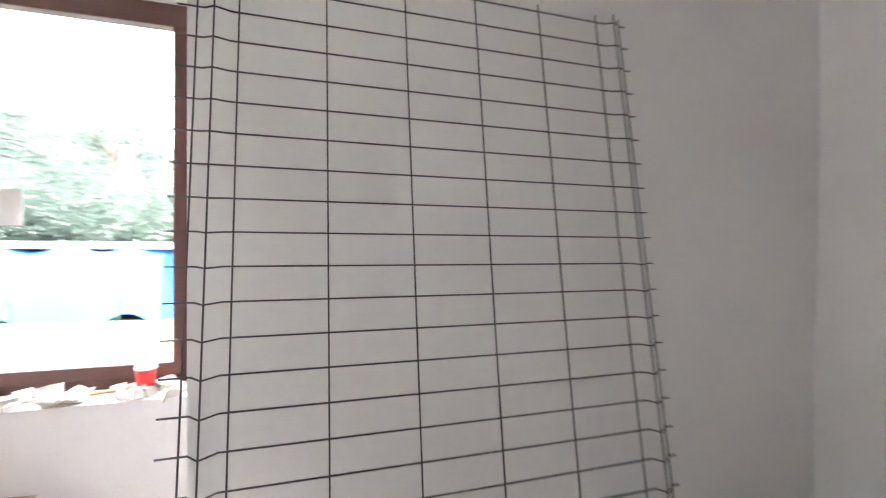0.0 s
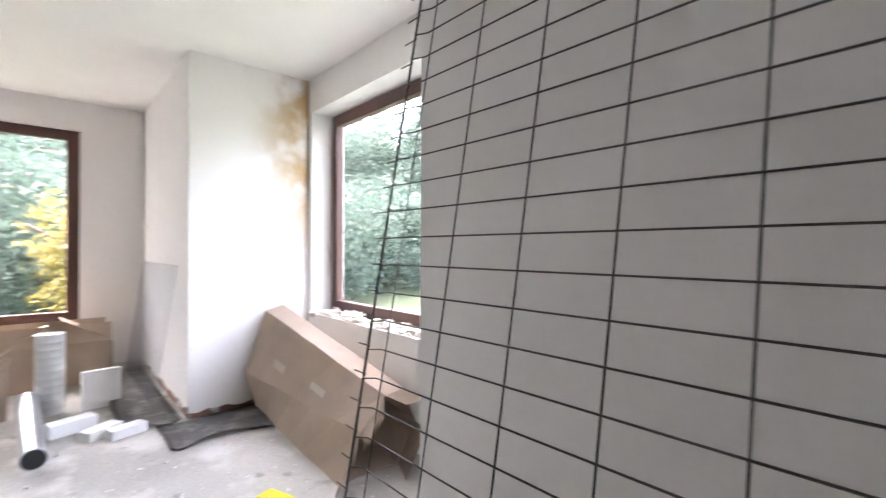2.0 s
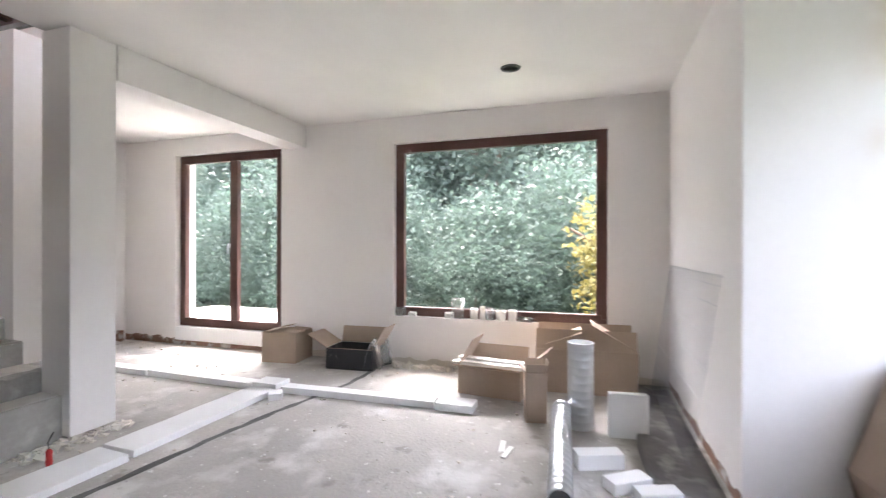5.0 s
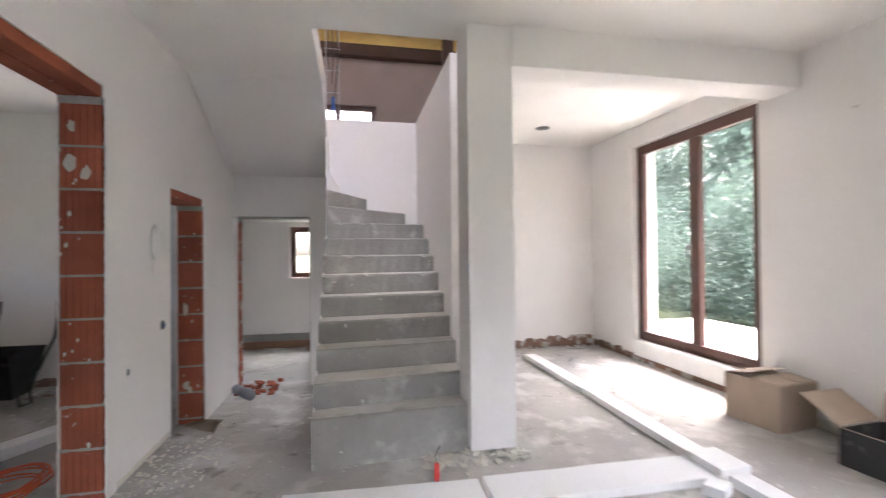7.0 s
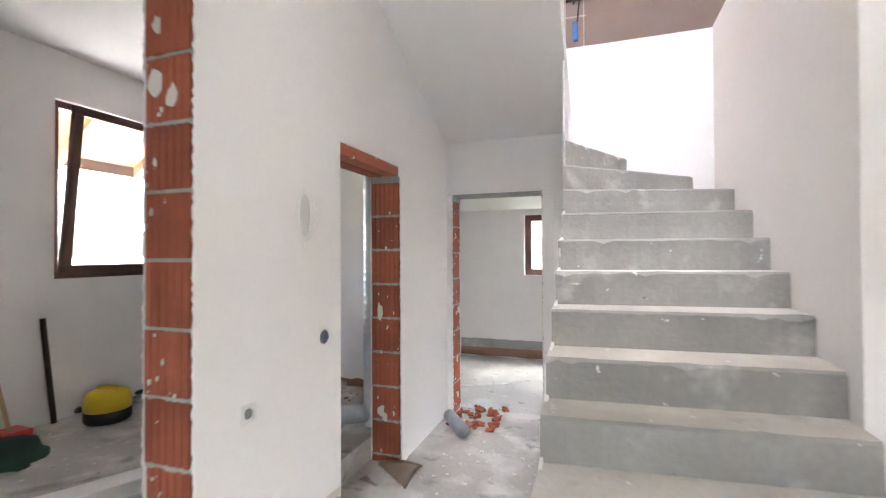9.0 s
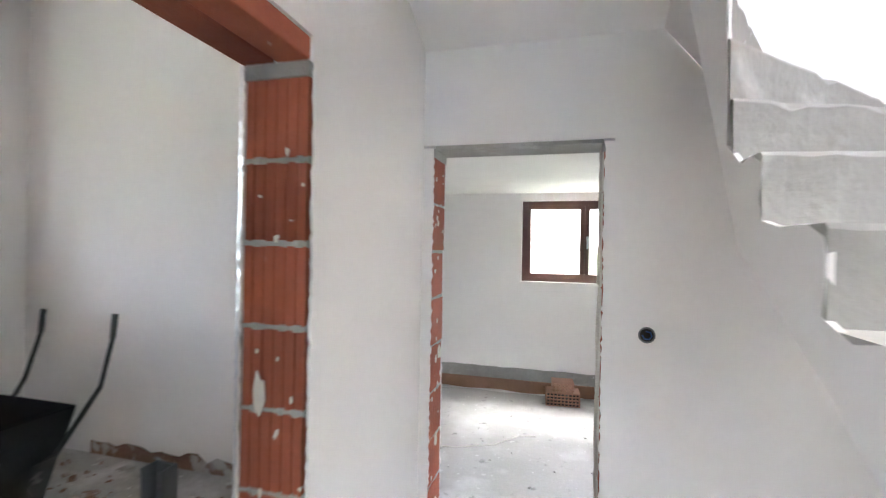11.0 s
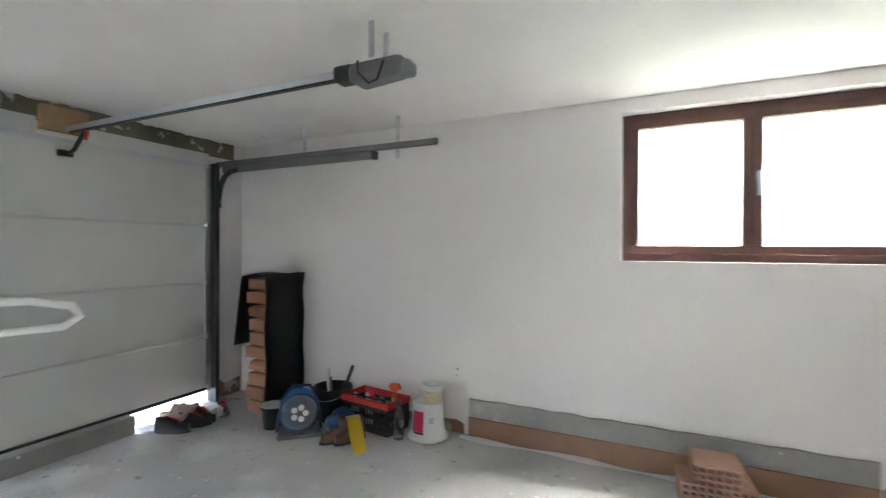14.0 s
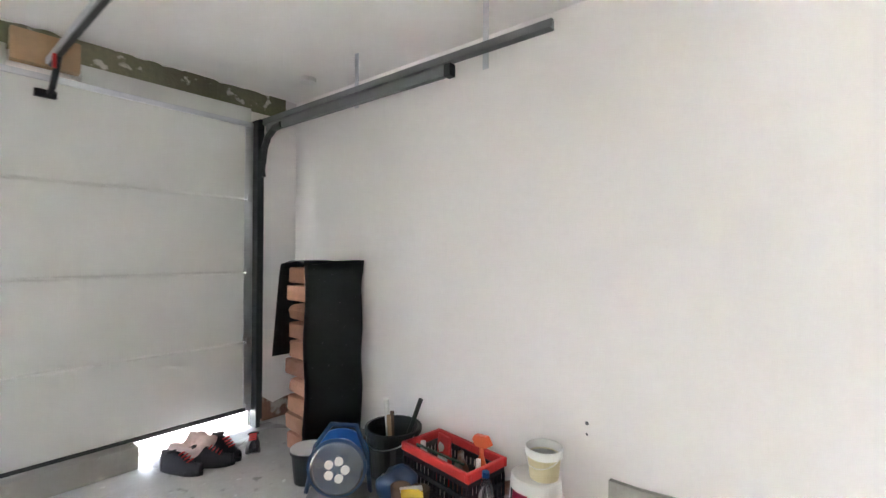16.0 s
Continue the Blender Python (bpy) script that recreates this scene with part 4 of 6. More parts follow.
def spiral_duct(name, label, at, r, length, m, elbow=False):
    t = thing(name, at, label, "ventilation duct")
    prof = []
    n = int(length / 0.06)
    for k in range(n + 1):
        z = length * k / n
        prof += [(r, z), (r + 0.003, z + 0.006), (r, z + 0.012)]
    body = part("duct", lathe([(r - 0.004, 0.0)] + prof + [(r - 0.004, length + 0.012)], 24), ZINC, t, smooth=True)
    me = body.data
    body.matrix_world = Matrix.Translation(at) @ m
    # flat black disc paints the shade inside the duct's mouth
    lining = part("opening", lathe([(r - 0.006, length + 0.0125), (0.001, length + 0.0127)], 24), BLACK, t, "black disc standing in for shade in the open end")
    lining.matrix_world = Matrix.Translation(at) @ m
    if elbow:
        pts = [(0.0, 0.0, 0.03)] + [(0.11 - 0.11 * math.cos(a), 0, -0.11 * math.sin(a)) for a in (0.2, 0.5, 0.8, 1.1, 1.4)]
        e = part("elbow", add_path(bmesh.new(), pts, r + 0.006, 20), ZINC, t, smooth=True)
        e.matrix_world = Matrix.Translation(at) @ m
    return t


spiral_duct("ventilation_duct", "shiny galvanised spiral duct standing upright", (-3.92, 0.50, 0.0), 0.10, 0.66, Matrix())
spiral_duct("ventilation_duct", "shiny galvanised duct with an elbow lying on the floor", (-3.78, 0.36, 0.16), 0.068, 1.12, pose(0, 0, 0, 0, 94.4, 3), True)

# ---- membrane, groove and debris on the living-room floor ----
sheet = cloth("membrane", lambda u, v: (-3.0 - 2.1 * u + 0.10 * math.sin(5 * v) + 0.05 * math.sin(17 * u), 1.30 - 0.36 * v - 0.06 * math.sin(8 * u) * v, 0.012 + 0.02 * (1 + math.sin(11 * u + 5 * v)) * v), 30, 8, FILM)
tagged(sheet, "crumpled grey membrane strip along the wall foot", "membrane")
sheet = cloth("membrane", lambda u, v: (-2.95 + 0.55 * u + 0.03 * math.sin(9 * v), 1.12 + 0.85 * v - 0.1 * u * math.sin(4 * v), 0.010 + 0.018 * (1 + math.sin(9 * v + 4 * u)) * u), 10, 18, FILM)
tagged(sheet, "crumpled grey membrane scrap by the projecting wall", "membrane")
groove = [(-5.1, -1.85), (-4.7, -1.80), (-4.3, -1.82), (-3.9, -1.90), (-3.4, -2.0), (-2.9, -2.07), (-2.3, -2.13), (-1.7, -2.2), (-1.2, -2.28)]
bm = bmesh.new()
rnd = random.Random(9)
left, right = [], []
fine = [Vector(groove[k]).lerp(Vector(groove[k + 1]), f) for k in range(len(groove) - 1) for f in (0, 0.2, 0.4, 0.6, 0.8)]
for p in fine:
    left.append(bm.verts.new((p.x, p.y + 0.03 + rnd.uniform(-0.012, 0.012), 0.004)))
    right.append(bm.verts.new((p.x, p.y - 0.03 + rnd.uniform(-0.012, 0.012), 0.004)))
for k in range(len(fine) - 1):
    bm.faces.new((left[k], right[k], right[k + 1], left[k + 1]))
tagged(part("floor_groove", bm, TRENCH), "dark filled groove running across the screed", "floor groove", kind="structure")
rubble("rubble", WEST + 0.03, WEST + 0.22, -1.75, 0.0, 0.0, 110, 0.09, RAW_PLASTER, "white plaster lumps and dust at the wall foot", 21)
rubble("rubble", WEST + 0.02, -2.9, -6.28, -6.15, 0.0, 80, 0.045, DIRT, "brown rubble along the dining wall foot", 22)
rubble("rubble", -2.85, -2.1, -3.08, -2.88, 0.0, 130, 0.06, RAW_PLASTER, "plaster crumbs at the foot of the pier", 23)
rubble("rubble", -0.75, HALL_X - 0.02, -3.8, -2.95, 0.0, 200, 0.028, RAW_PLASTER, "plaster crumbs along the partition", 24)
rubble("rubble", -4.9, -0.6, -2.9, 1.2, 0.0, 120, 0.03, RAW_PLASTER, "small crumbs scattered over the screed", 25)
rubble("rubble", -5.0, -2.9, -5.9, -3.0, 0.0, 70, 0.03, RAW_PLASTER, "small crumbs scattered over the dining floor", 26)
rubble("rubble", -0.75, -0.33, -6.05, -5.5, HALL, 42, 0.085, CLAY, "broken red brick pieces in the doorway", 27)
rubble("rubble", -1.3, -0.25, -5.7, -3.9, HALL, 60, 0.03, RAW_PLASTER, "small crumbs on the hall floor", 28)
rubble("rubble", -2.8, 2.8, -9.0, -6.2, GARAGE, 170, 0.03, GARAGE_SCREED, "grit and crumbs over the garage floor", 29)
rubble("rubble", 0.2, 2.4, -5.7, -5.3, -0.03, 100, 0.05, DIRT, "brown rubble along the side-room wall", 30)
rubble("rubble", 0.3, 2.5, -5.2, -2.2, -0.03, 90, 0.03, RAW_PLASTER, "crumbs over the side-room floor", 31)
rubble("rubble", -2.25, -2.0, -2.75, -2.62, 0.0, 10, 0.02, CLAY, "tiny red brick crumbs on the screed", 32)

tool = thing("red_trowel", (-2.16, -2.74, 0.0), "small trowel with a red handle standing on the screed", "trowel", turn=20)
part("handle", lathe([(0.016, 0.0), (0.02, 0.03), (0.017, 0.07), (0.019, 0.1), (0.008, 0.115)], 12), RED, tool, smooth=True)
part("stem", add_path(bmesh.new(), [(0, 0, 0.1), (0.01, 0, 0.16), (-0.01, 0.02, 0.22)], 0.004), STEEL, tool)
t = thing("yellow_glove", (-1.32, 1.42, 0.0), "yellow work glove dropped on the floor", "glove", turn=20)
bm = box(-0.1, 0.1, -0.06, 0.06, 0, 0.035, 0.015)
for k in range(4):
    add_box(bm, 0.09, 0.19, -0.055 + 0.029 * k, -0.03 + 0.029 * k, 0.004, 0.026, 0.008)
part("palm", bm, YELLOW, t)

# ---- on the window sills ----
for k, (y, w, h, d) in enumerate(((-1.66, 0.12, 0.10, 0.06), (-1.5, 0.09, 0.05, 0.06), (-1.02, 0.10, 0.07, 0.05), (-0.92, 0.13, 0.24, 0.06), (-0.72, 0.07, 0.13, 0.05), (-0.62, 0.05, 0.16, 0.05), (-0.53, 0.09, 0.14, 0.05), (-0.40, 0.10, 0.12, 0.06), (-0.27, 0.08, 0.13, 0.05), (-0.12, 0.16, 0.05, 0.05))):
    t = thing("plastic_packet", (WEST - 0.035, y, W1[2]), "crumpled white plastic packet on the window sill", "packet", "packets on the sill", turn=k * 17 % 30 - 15)
    bm = box(-0.03, 0.03, -w / 2, w / 2, 0, h, 0.012)
    bmesh.ops.subdivide_edges(bm, edges=list(bm.edges), cuts=1)
    for v in bm.verts:
        if v.co.z > 0.01:
            v.co += Vector((random.uniform(-0.01, 0.01), random.uniform(-0.012, 0.012), random.uniform(-0.015, 0.01)))
    part("body", bm, WHITE_PLASTIC if k % 3 else PET, t)
rubble("rubble", W2[0] + 0.05, W2[1] - 0.05, NORTH + 0.02, NORTH + 0.2, W2[2], 150, 0.10, RAW_PLASTER, "mortar debris and splinters on the window sill", 41)
for k in range(9):
    loose_board("wood_scrap", "thin wood scrap on the window sill", "wood scrap", (-2.7 + 0.24 * k, NORTH + 0.03 + 0.04 * (k % 2)), (-2.45 + 0.24 * k, NORTH + 0.13 + 0.03 * (k % 3)), 0.022, 0.012, WOOD if k % 2 else RAW_PLASTER, W2[2] + 0.012)
t = thing("paper_cup", (-0.72, NORTH + 0.12, W2[2] + 0.002), "red paper cup with a white lid on the window sill", "cup")
part("cup", lathe([(0.034, 0.0), (0.046, 0.115)], 20), RED, t, smooth=True)
part("lid", lathe([(0.049, 0.115), (0.049, 0.125), (0.043, 0.14), (0.002, 0.141)], 20), WHITE_PLASTIC, t)
t = thing("window_sticker", (-1.32, NORTH + 0.25, 1.58), "white paper label stuck on the window pane", "label")
part("paper", box(-0.06, 0.06, -0.001, 0.001, 0, 0.17), WHITE_PLASTIC, t)


# ---- lamps, sockets, small wall fittings ----
def downlight(at, label):
    t = thing("recessed_light", at, label, "ceiling light", "recessed lights")
    part("ring", lathe([(0.078, -0.008), (0.088, -0.006), (0.09, 0.0), (0.06, 0.0), (0.066, -0.008)], 24), GREY_RAIL, t, smooth=True)
    part("lens", lathe([(0.062, -0.003), (0.001, -0.003)], 24), TAPE, t)


downlight((-4.21, -0.11, TOP), "unlit round recessed light in the ceiling")
downlight((-4.1, -5.43, TOP), "unlit round recessed light in the ceiling")
downlight((0.9, -3.3, TOP), "unlit round recessed light in the ceiling")
t = thing("recessed_light", (2.55, -8.85, G_TOP), "white round light fitting on the garage ceiling", "ceiling light", "recessed lights")
part("ring", lathe([(0.05, -0.03), (0.055, -0.028), (0.055, 0.0)], 20), WHITE_PLASTIC, t)


def round_box(at, m, label):
    t = thing("wall_box", at, label, "junction box", "electrical boxes")
    # no real recess: a flat black disc paints its shade inside the rim
    for name, bm, mat in (("rim", lathe([(0.029, 0.0), (0.035, 0.004), (0.038, 0.0)], 20), GREY_RAIL), ("cavity", lathe([(0.030, 0.001), (0.001, 0.0012)], 20), BLACK)):
        part(name, bm, mat, t).matrix_world = Matrix.Translation(at) @ m
    w = part("wire", add_path(bmesh.new(), [(0.02 * math.cos(a), 0.02 * math.sin(a), 0.004 + 0.002 * a) for a in (0, 1, 2, 3, 4, 5)], 0.003), BLUE, t)
    w.matrix_world = Matrix.Translation(at) @ m


t = thing("wall_plug", (0.71, G_SOUTH + 0.001, 0.11), "two small drilled plug holes in the garage wall", "wall plug")
for dz, r in ((0.0, 0.009), (-0.05, 0.006)):
    part("plug", lathe([(r, 0.0), (r * 0.7, 0.003), (0.001, 0.003)], 10, pose(0, 0, dz, -90, 0, 0)), GREY_RAIL, t)
round_box((-1.343, END_Y, 0.965), pose(0, 0, 0, -90, 0, 0), "round open junction box with blue wires in the wall")
round_box((HALL_X, -3.75, 0.89), pose(0, 0, 0, 0, -90, 0), "round open junction box in the partition")
t = thing("wall_socket", (HALL_X, -3.21, 0.67), "white socket frame on the partition", "socket")
bm = bmesh.new()
for r in ((-0.04, 0.04, -0.04, -0.025), (-0.04, 0.04, 0.025, 0.04), (-0.04, -0.025, -0.025, 0.025), (0.025, 0.04, -0.025, 0.025)):
    add_box(bm, -0.008, 0.0, *r, bevel=0.002)
part("frame", bm, WHITE_PLASTIC, t)
part("insert", lathe([(0.022, 0.0), (0.02, 0.004), (0.001, 0.004)], 16, pose(0, 0, 0, 0, -90, 0)), GREY_RAIL, t)
t = thing("cable_loop", (HALL_X, -3.57, 1.51), "coiled white cable hanging from the wall", "cable")
for s in (0.0, 0.012, 0.025):
    part("turn", add_path(bmesh.new(), [(-0.012 - s * 0.4, (0.055 + s * 0.5) * math.cos(a / 8 * 6.2832) - s * 0.4, (0.12 + s * 0.4) * math.sin(a / 8 * 6.2832)) for a in range(9)], 0.0035, 6), WHITE_PLASTIC, t)
part("tail", add_path(bmesh.new(), [(-0.01, 0.03, -0.1), (-0.012, 0.01, -0.16), (-0.01, 0.015, -0.22)], 0.0035, 6), WHITE_PLASTIC, t)
for y, z in ((-2.6, 2.45), (-2.62, 0.52)):
    t = thing("wall_stub_cable", (WEST, y, z), "short cable end sticking out of the wall", "cable")
    part("cable", add_path(bmesh.new(), [(0, 0, 0), (0.04, 0.02, 0.0), (0.06, 0.07, -0.01)], 0.005), WHITE_PLASTIC, t)

# ---- cable ladder in the stairwell ----
t = thing("cable_ladder", (0, 0, 0), "wire ladder with hanging cables above the stairs", "cable ladder")
for x in (-1.50, -1.33):
    part("rail", tube((x, -6.2, 3.15), (x, -6.2, 5.3), 0.006, 6), ZINC, t)
for k in range(7):
    part("rung", tube((-1.52, -6.2, 3.3 + 0.3 * k), (-1.30, -6.2, 3.3 + 0.3 * k), 0.005, 6), ZINC, t)
for k in range(3):
    part("cable", add_path(bmesh.new(), [(-1.5 + 0.06 * k, -6.17, 5.5), (-1.46 + 0.05 * k, -6.15, 4.7), (-1.5 + 0.07 * k, -6.16, 4.1), (-1.44 + 0.03 * k, -6.15, 3.5 + 0.2 * k)], 0.009), BLACK, t)
part("connector", box(-1.45, -1.40, -6.17, -6.12, 3.34, 3.52, 0.008), BLUE, t, "blue connector")

# ---- side room ----
def tool_handle(name, label, a, b, r, mat, tip=None, tipmat=None):
    t = thing(name, (0, 0, 0), label, "broom" if "broom" in name else "pole")
    part("shaft", tube(a, b, r, 10), mat, t)
    if tip:
        part("head", tip, tipmat, t)
    return t


tool_handle("broom", "wooden broom leaning on the wall", (2.46, -3.80, 0.03), (2.60, -3.51, 1.84), 0.014, WOOD, box(2.36, 2.56, -3.90, -3.72, -0.03, 0.05, 0.015), RED)
tool_handle("broom", "red-handled broom leaning on the wall", (2.48, -3.70, 0.03), (2.59, -3.57, 1.34), 0.014, RED, box(2.36, 2.58, -3.71, -3.55, -0.03, 0.06, 0.02), GREEN)
tool_handle("wooden_pole", "short dark wooden pole leaning on the wall", (2.56, -4.14, -0.028), (2.6, -4.08, 0.82), 0.02, DARK_WOOD)
t = thing("green_net", (2.12, -3.56, -0.03), "dark green net heaped on the floor", "net")
bm = bmesh.new()
bmesh.ops.create_icosphere(bm, subdivisions=3, radius=0.3)
for v in bm.verts:
    n = noise.noise(v.co * 9) * 0.09
    v.co = Vector((v.co.x * (1.2 + n * 2), v.co.y * (0.8 + n * 2), max(0, v.co.z * 0.45 + n)))
part("net", bm, GREEN, t, smooth=True)
t = thing("vacuum_cleaner", (2.22, -4.33, -0.03), "yellow and black workshop vacuum cleaner on the floor", "vacuum cleaner", turn=25)
part("tank", lathe([(0.15, 0.0), (0.165, 0.02), (0.165, 0.1), (0.14, 0.11)], 24), BLACK, t, smooth=True)
part("lid", lathe([(0.165, 0.1), (0.168, 0.16), (0.15, 0.23), (0.1, 0.255), (0.002, 0.26)], 24), YELLOW, t, smooth=True)
part("handle", box(-0.08, 0.08, -0.015, 0.015, 0.25, 0.285, 0.01), YELLOW, t)
part("hose", add_path(bmesh.new(), [(0.16, 0.0, 0.1), (0.3, -0.1, 0.05), (0.4, -0.3, 0.025), (0.3, -0.55, 0.025), (0.1, -0.7, 0.025)], 0.022, 10), BLACK, t, smooth=True)
loose_board("polystyrene_strip", "long white polystyrene strip in the side room", "foam strip", (1.35, -2.85), (0.55, -4.35), 0.16, 0.08, EPS, -0.03)
loose_board("wooden_board", "dusty plywood board lying on the floor", "board", (2.2, -3.1), (1.2, -4.6), 0.9, 0.03, SCREED, -0.03)
t = thing("cable_coil", (0.45, -3.25, -0.03), "orange extension cable coiled on the floor", "cable")
for k in range(7):
    part("turn", add_path(bmesh.new(), [((0.17 + 0.012 * (k % 3)) * math.cos(a / 14 * 6.2832) + 0.02 * math.sin(k * 2), (0.22 + 0.014 * k % 0.05) * math.sin(a / 14 * 6.2832) + 0.03 * math.cos(k), 0.007 + 0.011 * k + 0.008 * math.sin(a + k)) for a in range(15)], 0.006, 6), ORANGE, t)


def wheelbarrow(at, turn):
    t = thing("wheelbarrow", at, "worn black wheelbarrow standing in the side room", "wheelbarrow", turn=turn)
    t.scale = (0.85, 0.62, 1)
    bm = bmesh.new()
    low = [(-0.22, -0.28), (0.22, -0.28), (0.26, 0.22), (-0.26, 0.22)]
    high = [(-0.31, -0.42), (0.31, -0.42), (0.34, 0.48), (-0.34, 0.48)]
    a, b = [bm.verts.new((x, y, 0.13)) for x, y in low], [bm.verts.new((x, y, 0.56)) for x, y in high]
    bm.faces.new(a)
    for k in range(4):
        bm.faces.new((a[k], a[(k + 1) % 4], b[(k + 1) % 4], b[k]))
    bmesh.ops.recalc_face_normals(bm, faces=bm.faces)
    bmesh.ops.solidify(bm, geom=list(bm.faces), thickness=0.006)
    bmesh.ops.bevel(bm, geom=list(bm.edges), offset=0.003, segments=1, affect="EDGES")
    part("tray", bm, BLACK, t, "scuffed black tray")
    for s in (-1, 1):
        part("handle_bar", add_path(bmesh.new(), [(s * 0.08, 0.62, 0.2), (s * 0.22, 0.2, 0.31), (s * 0.28, -0.3, 0.34), (s * 0.32, -0.60, 0.62), (s * 0.31, -0.72, 0.88)], 0.016, 8), BLACK, t)
        part("grip", tube((s * 0.31, -0.71, 0.86), (s * 0.31, -0.73, 0.99), 0.021, 10), BLACK, t)
        part("leg", add_path(bmesh.new(), [(s * 0.25, -0.1, 0.34), (s * 0.24, -0.22, 0.02), (s * 0.2, -0.05, 0.02), (s * 0.22, 0.12, 0.33)], 0.013, 8), BLACK, t)
    wheel = part("wheel", lathe([(0.10, -0.03), (0.17, -0.04), (0.19, 0.0), (0.17, 0.04), (0.10, 0.03)], 20, pose(0, 0.66, 0.19, 0, 90, 0)), BLACK, t, smooth=True)
    part("rim", lathe([(0.02, -0.03), (0.10, -0.025), (0.10, 0.025), (0.02, 0.03)], 16, pose(0, 0.66, 0.19, 0, 90, 0)), GREY_RAIL, wheel)


wheelbarrow((1.64, -4.98, -0.03), 0)
t = thing("plastic_gutter", (1.08, -5.45, -0.03), "dark grey plastic channel standing upright", "gutter")
part("channel", prism([(-0.07, -0.05), (0.07, -0.05), (0.07, 0.05), (0.058, 0.05), (0.058, -0.038), (-0.058, -0.038), (-0.058, 0.05), (-0.07, 0.05)], 0, 0.2, "z"), GREY_RAIL, t)
for k, (x, y, r, l) in enumerate(((0.10, -4.93, 0.07, 2.4), (0.27, -5.22, 0.06, 2.3))):
    spiral_duct("ventilation_duct", "tall galvanised spiral duct in the side room", (x, y, -0.03), r, l, Matrix())
spiral_duct("ventilation_duct", "crumpled foil duct lying on the side-room floor", (0.12, -4.95, 0.05), 0.07, 0.6, pose(0, 0, 0, 0, 80, 60))

# ---- hall ----
t = thing("pipe_offcut", (-0.42, -5.45, HALL + 0.055), "short grey plastic pipe lying on the hall floor", "pipe")
part("pipe", tube((-0.12, 0.14, 0), (0.1, -0.16, 0), 0.055, 18), GREY_PIPE, t, smooth=True)
sheet = cloth("cardboard_scrap", lambda u, v: (HALL_X - 0.17 + 0.33 * u, -4.72 + 0.34 * v, HALL + 0.01 + 0.02 * math.sin(3 * u + 4 * v)), 6, 6, CARD)
tagged(sheet, "trodden cardboard scrap on the threshold", "cardboard scrap")

# ---- garage door ----
DX = G_EAST - 0.045
gd = tagged(new("garage_door"), "white sectional garage door, its foot raised off the floor", "garage door")
y0, y1, z0, z1 = -8.68, -6.25, -0.235, 1.80
cuts = [z0, z0 + 0.47, z0 + 0.965, z0 + 1.485, z1]
for k, (a, b) in enumerate(zip(cuts, cuts[1:])):
    p = part("panel", prism([(DX, a + 0.003), (DX - 0.004, a + 0.012), (DX - 0.004, b - 0.012), (DX, b - 0.003), (DX + 0.04, b - 0.003), (DX + 0.04, a + 0.003)], y0 + 0.02, y1, "y"), DOOR_WHITE, gd)
    part("end_cap", box(DX - 0.008, DX + 0.04, y0 - 0.04, y0 + 0.02, a + 0.002, b - 0.002, 0.002), ZINC, gd)
    part("hinge", box(DX - 0.018, DX - 0.008, y0 - 0.035, y0 + 0.005, a - 0.02, a + 0.03, 0.003), ZINC, gd)
part("core", box(DX + 0.006, DX + 0.036, y0 + 0.02, y1 - 0.002, z0 + 0.006, z1 - 0.006), DOOR_WHITE, gd)
part("bottom_seal", box(DX - 0.006, DX + 0.04, y0 - 0.04, y1, z0 - 0.028, z0 + 0.004, 0.008), BLACK, gd, "black rubber seal")
part("top_strip", box(DX - 0.012, DX + 0.03, y0 - 0.04, y1, z1 - 0.03, z1 + 0.004, 0.003), ZINC, gd)

# fixed parts round the door
tr = tagged(new("door_track"), "dark grey steel door track with curved corner and ceiling rails", "door track")
bm = bmesh.new()
add_box(bm, DX - 0.07, DX + 0.018, y0 - 0.075, y0 - 0.042, GARAGE, 1.82, 0.003)
add_box(bm, DX - 0.03, DX - 0.015, y0 - 0.112, y0 - 0.078, GARAGE + 0.05, 1.84, 0.003)
DARK_TRACK = material("dark_painted_track", (0.055, 0.06, 0.062), 0.45, 0.5, depth=0.2, grain=40, bump=0.05)
part("upright", bm, DARK_TRACK, tr)
TY = -8.79
part("corner_curve", add_path(bmesh.new(), [(DX - 0.05, TY + 0.02, 1.42), (DX - 0.05, TY + 0.02, 1.52), (DX - 0.07, TY + 0.02, 1.62), (DX - 0.12, TY + 0.02, 1.70), (DX - 0.2, TY + 0.02, 1.745), (DX - 0.3, TY + 0.02, 1.755)], 0.024, 8), BLACK, tr)
bm = bmesh.new()
add_box(bm, 0.74, DX - 0.02, TY - 0.012, TY + 0.012, 1.80, 1.845, 0.002)
add_box(bm, 0.74, DX - 0.02, TY - 0.012, TY + 0.03, 1.80, 1.806)
part("ceiling_rail", bm, GREY_RAIL, tr)
part("lower_rail", box(1.27, DX - 0.1, TY - 0.004, TY + 0.028, 1.735, 1.79, 0.004), GREY_RAIL, tr)
part("rail_end", box(1.25, 1.29, TY - 0.01, TY + 0.034, 1.73, 1.79, 0.003), BLACK, tr)
for x in (1.08, 1.99):
    strap = bmesh.new()
    add_box(strap, x - 0.015, x + 0.015, TY - 0.018, TY - 0.013, 1.73, G_TOP)
    for k in range(7):
        add_box(strap, x - 0.004, x + 0.004, TY - 0.012, TY - 0.010, 1.75 + 0.045 * k, 1.77 + 0.045 * k)
    part("hanger", strap, ZINC, tr, "perforated strap")

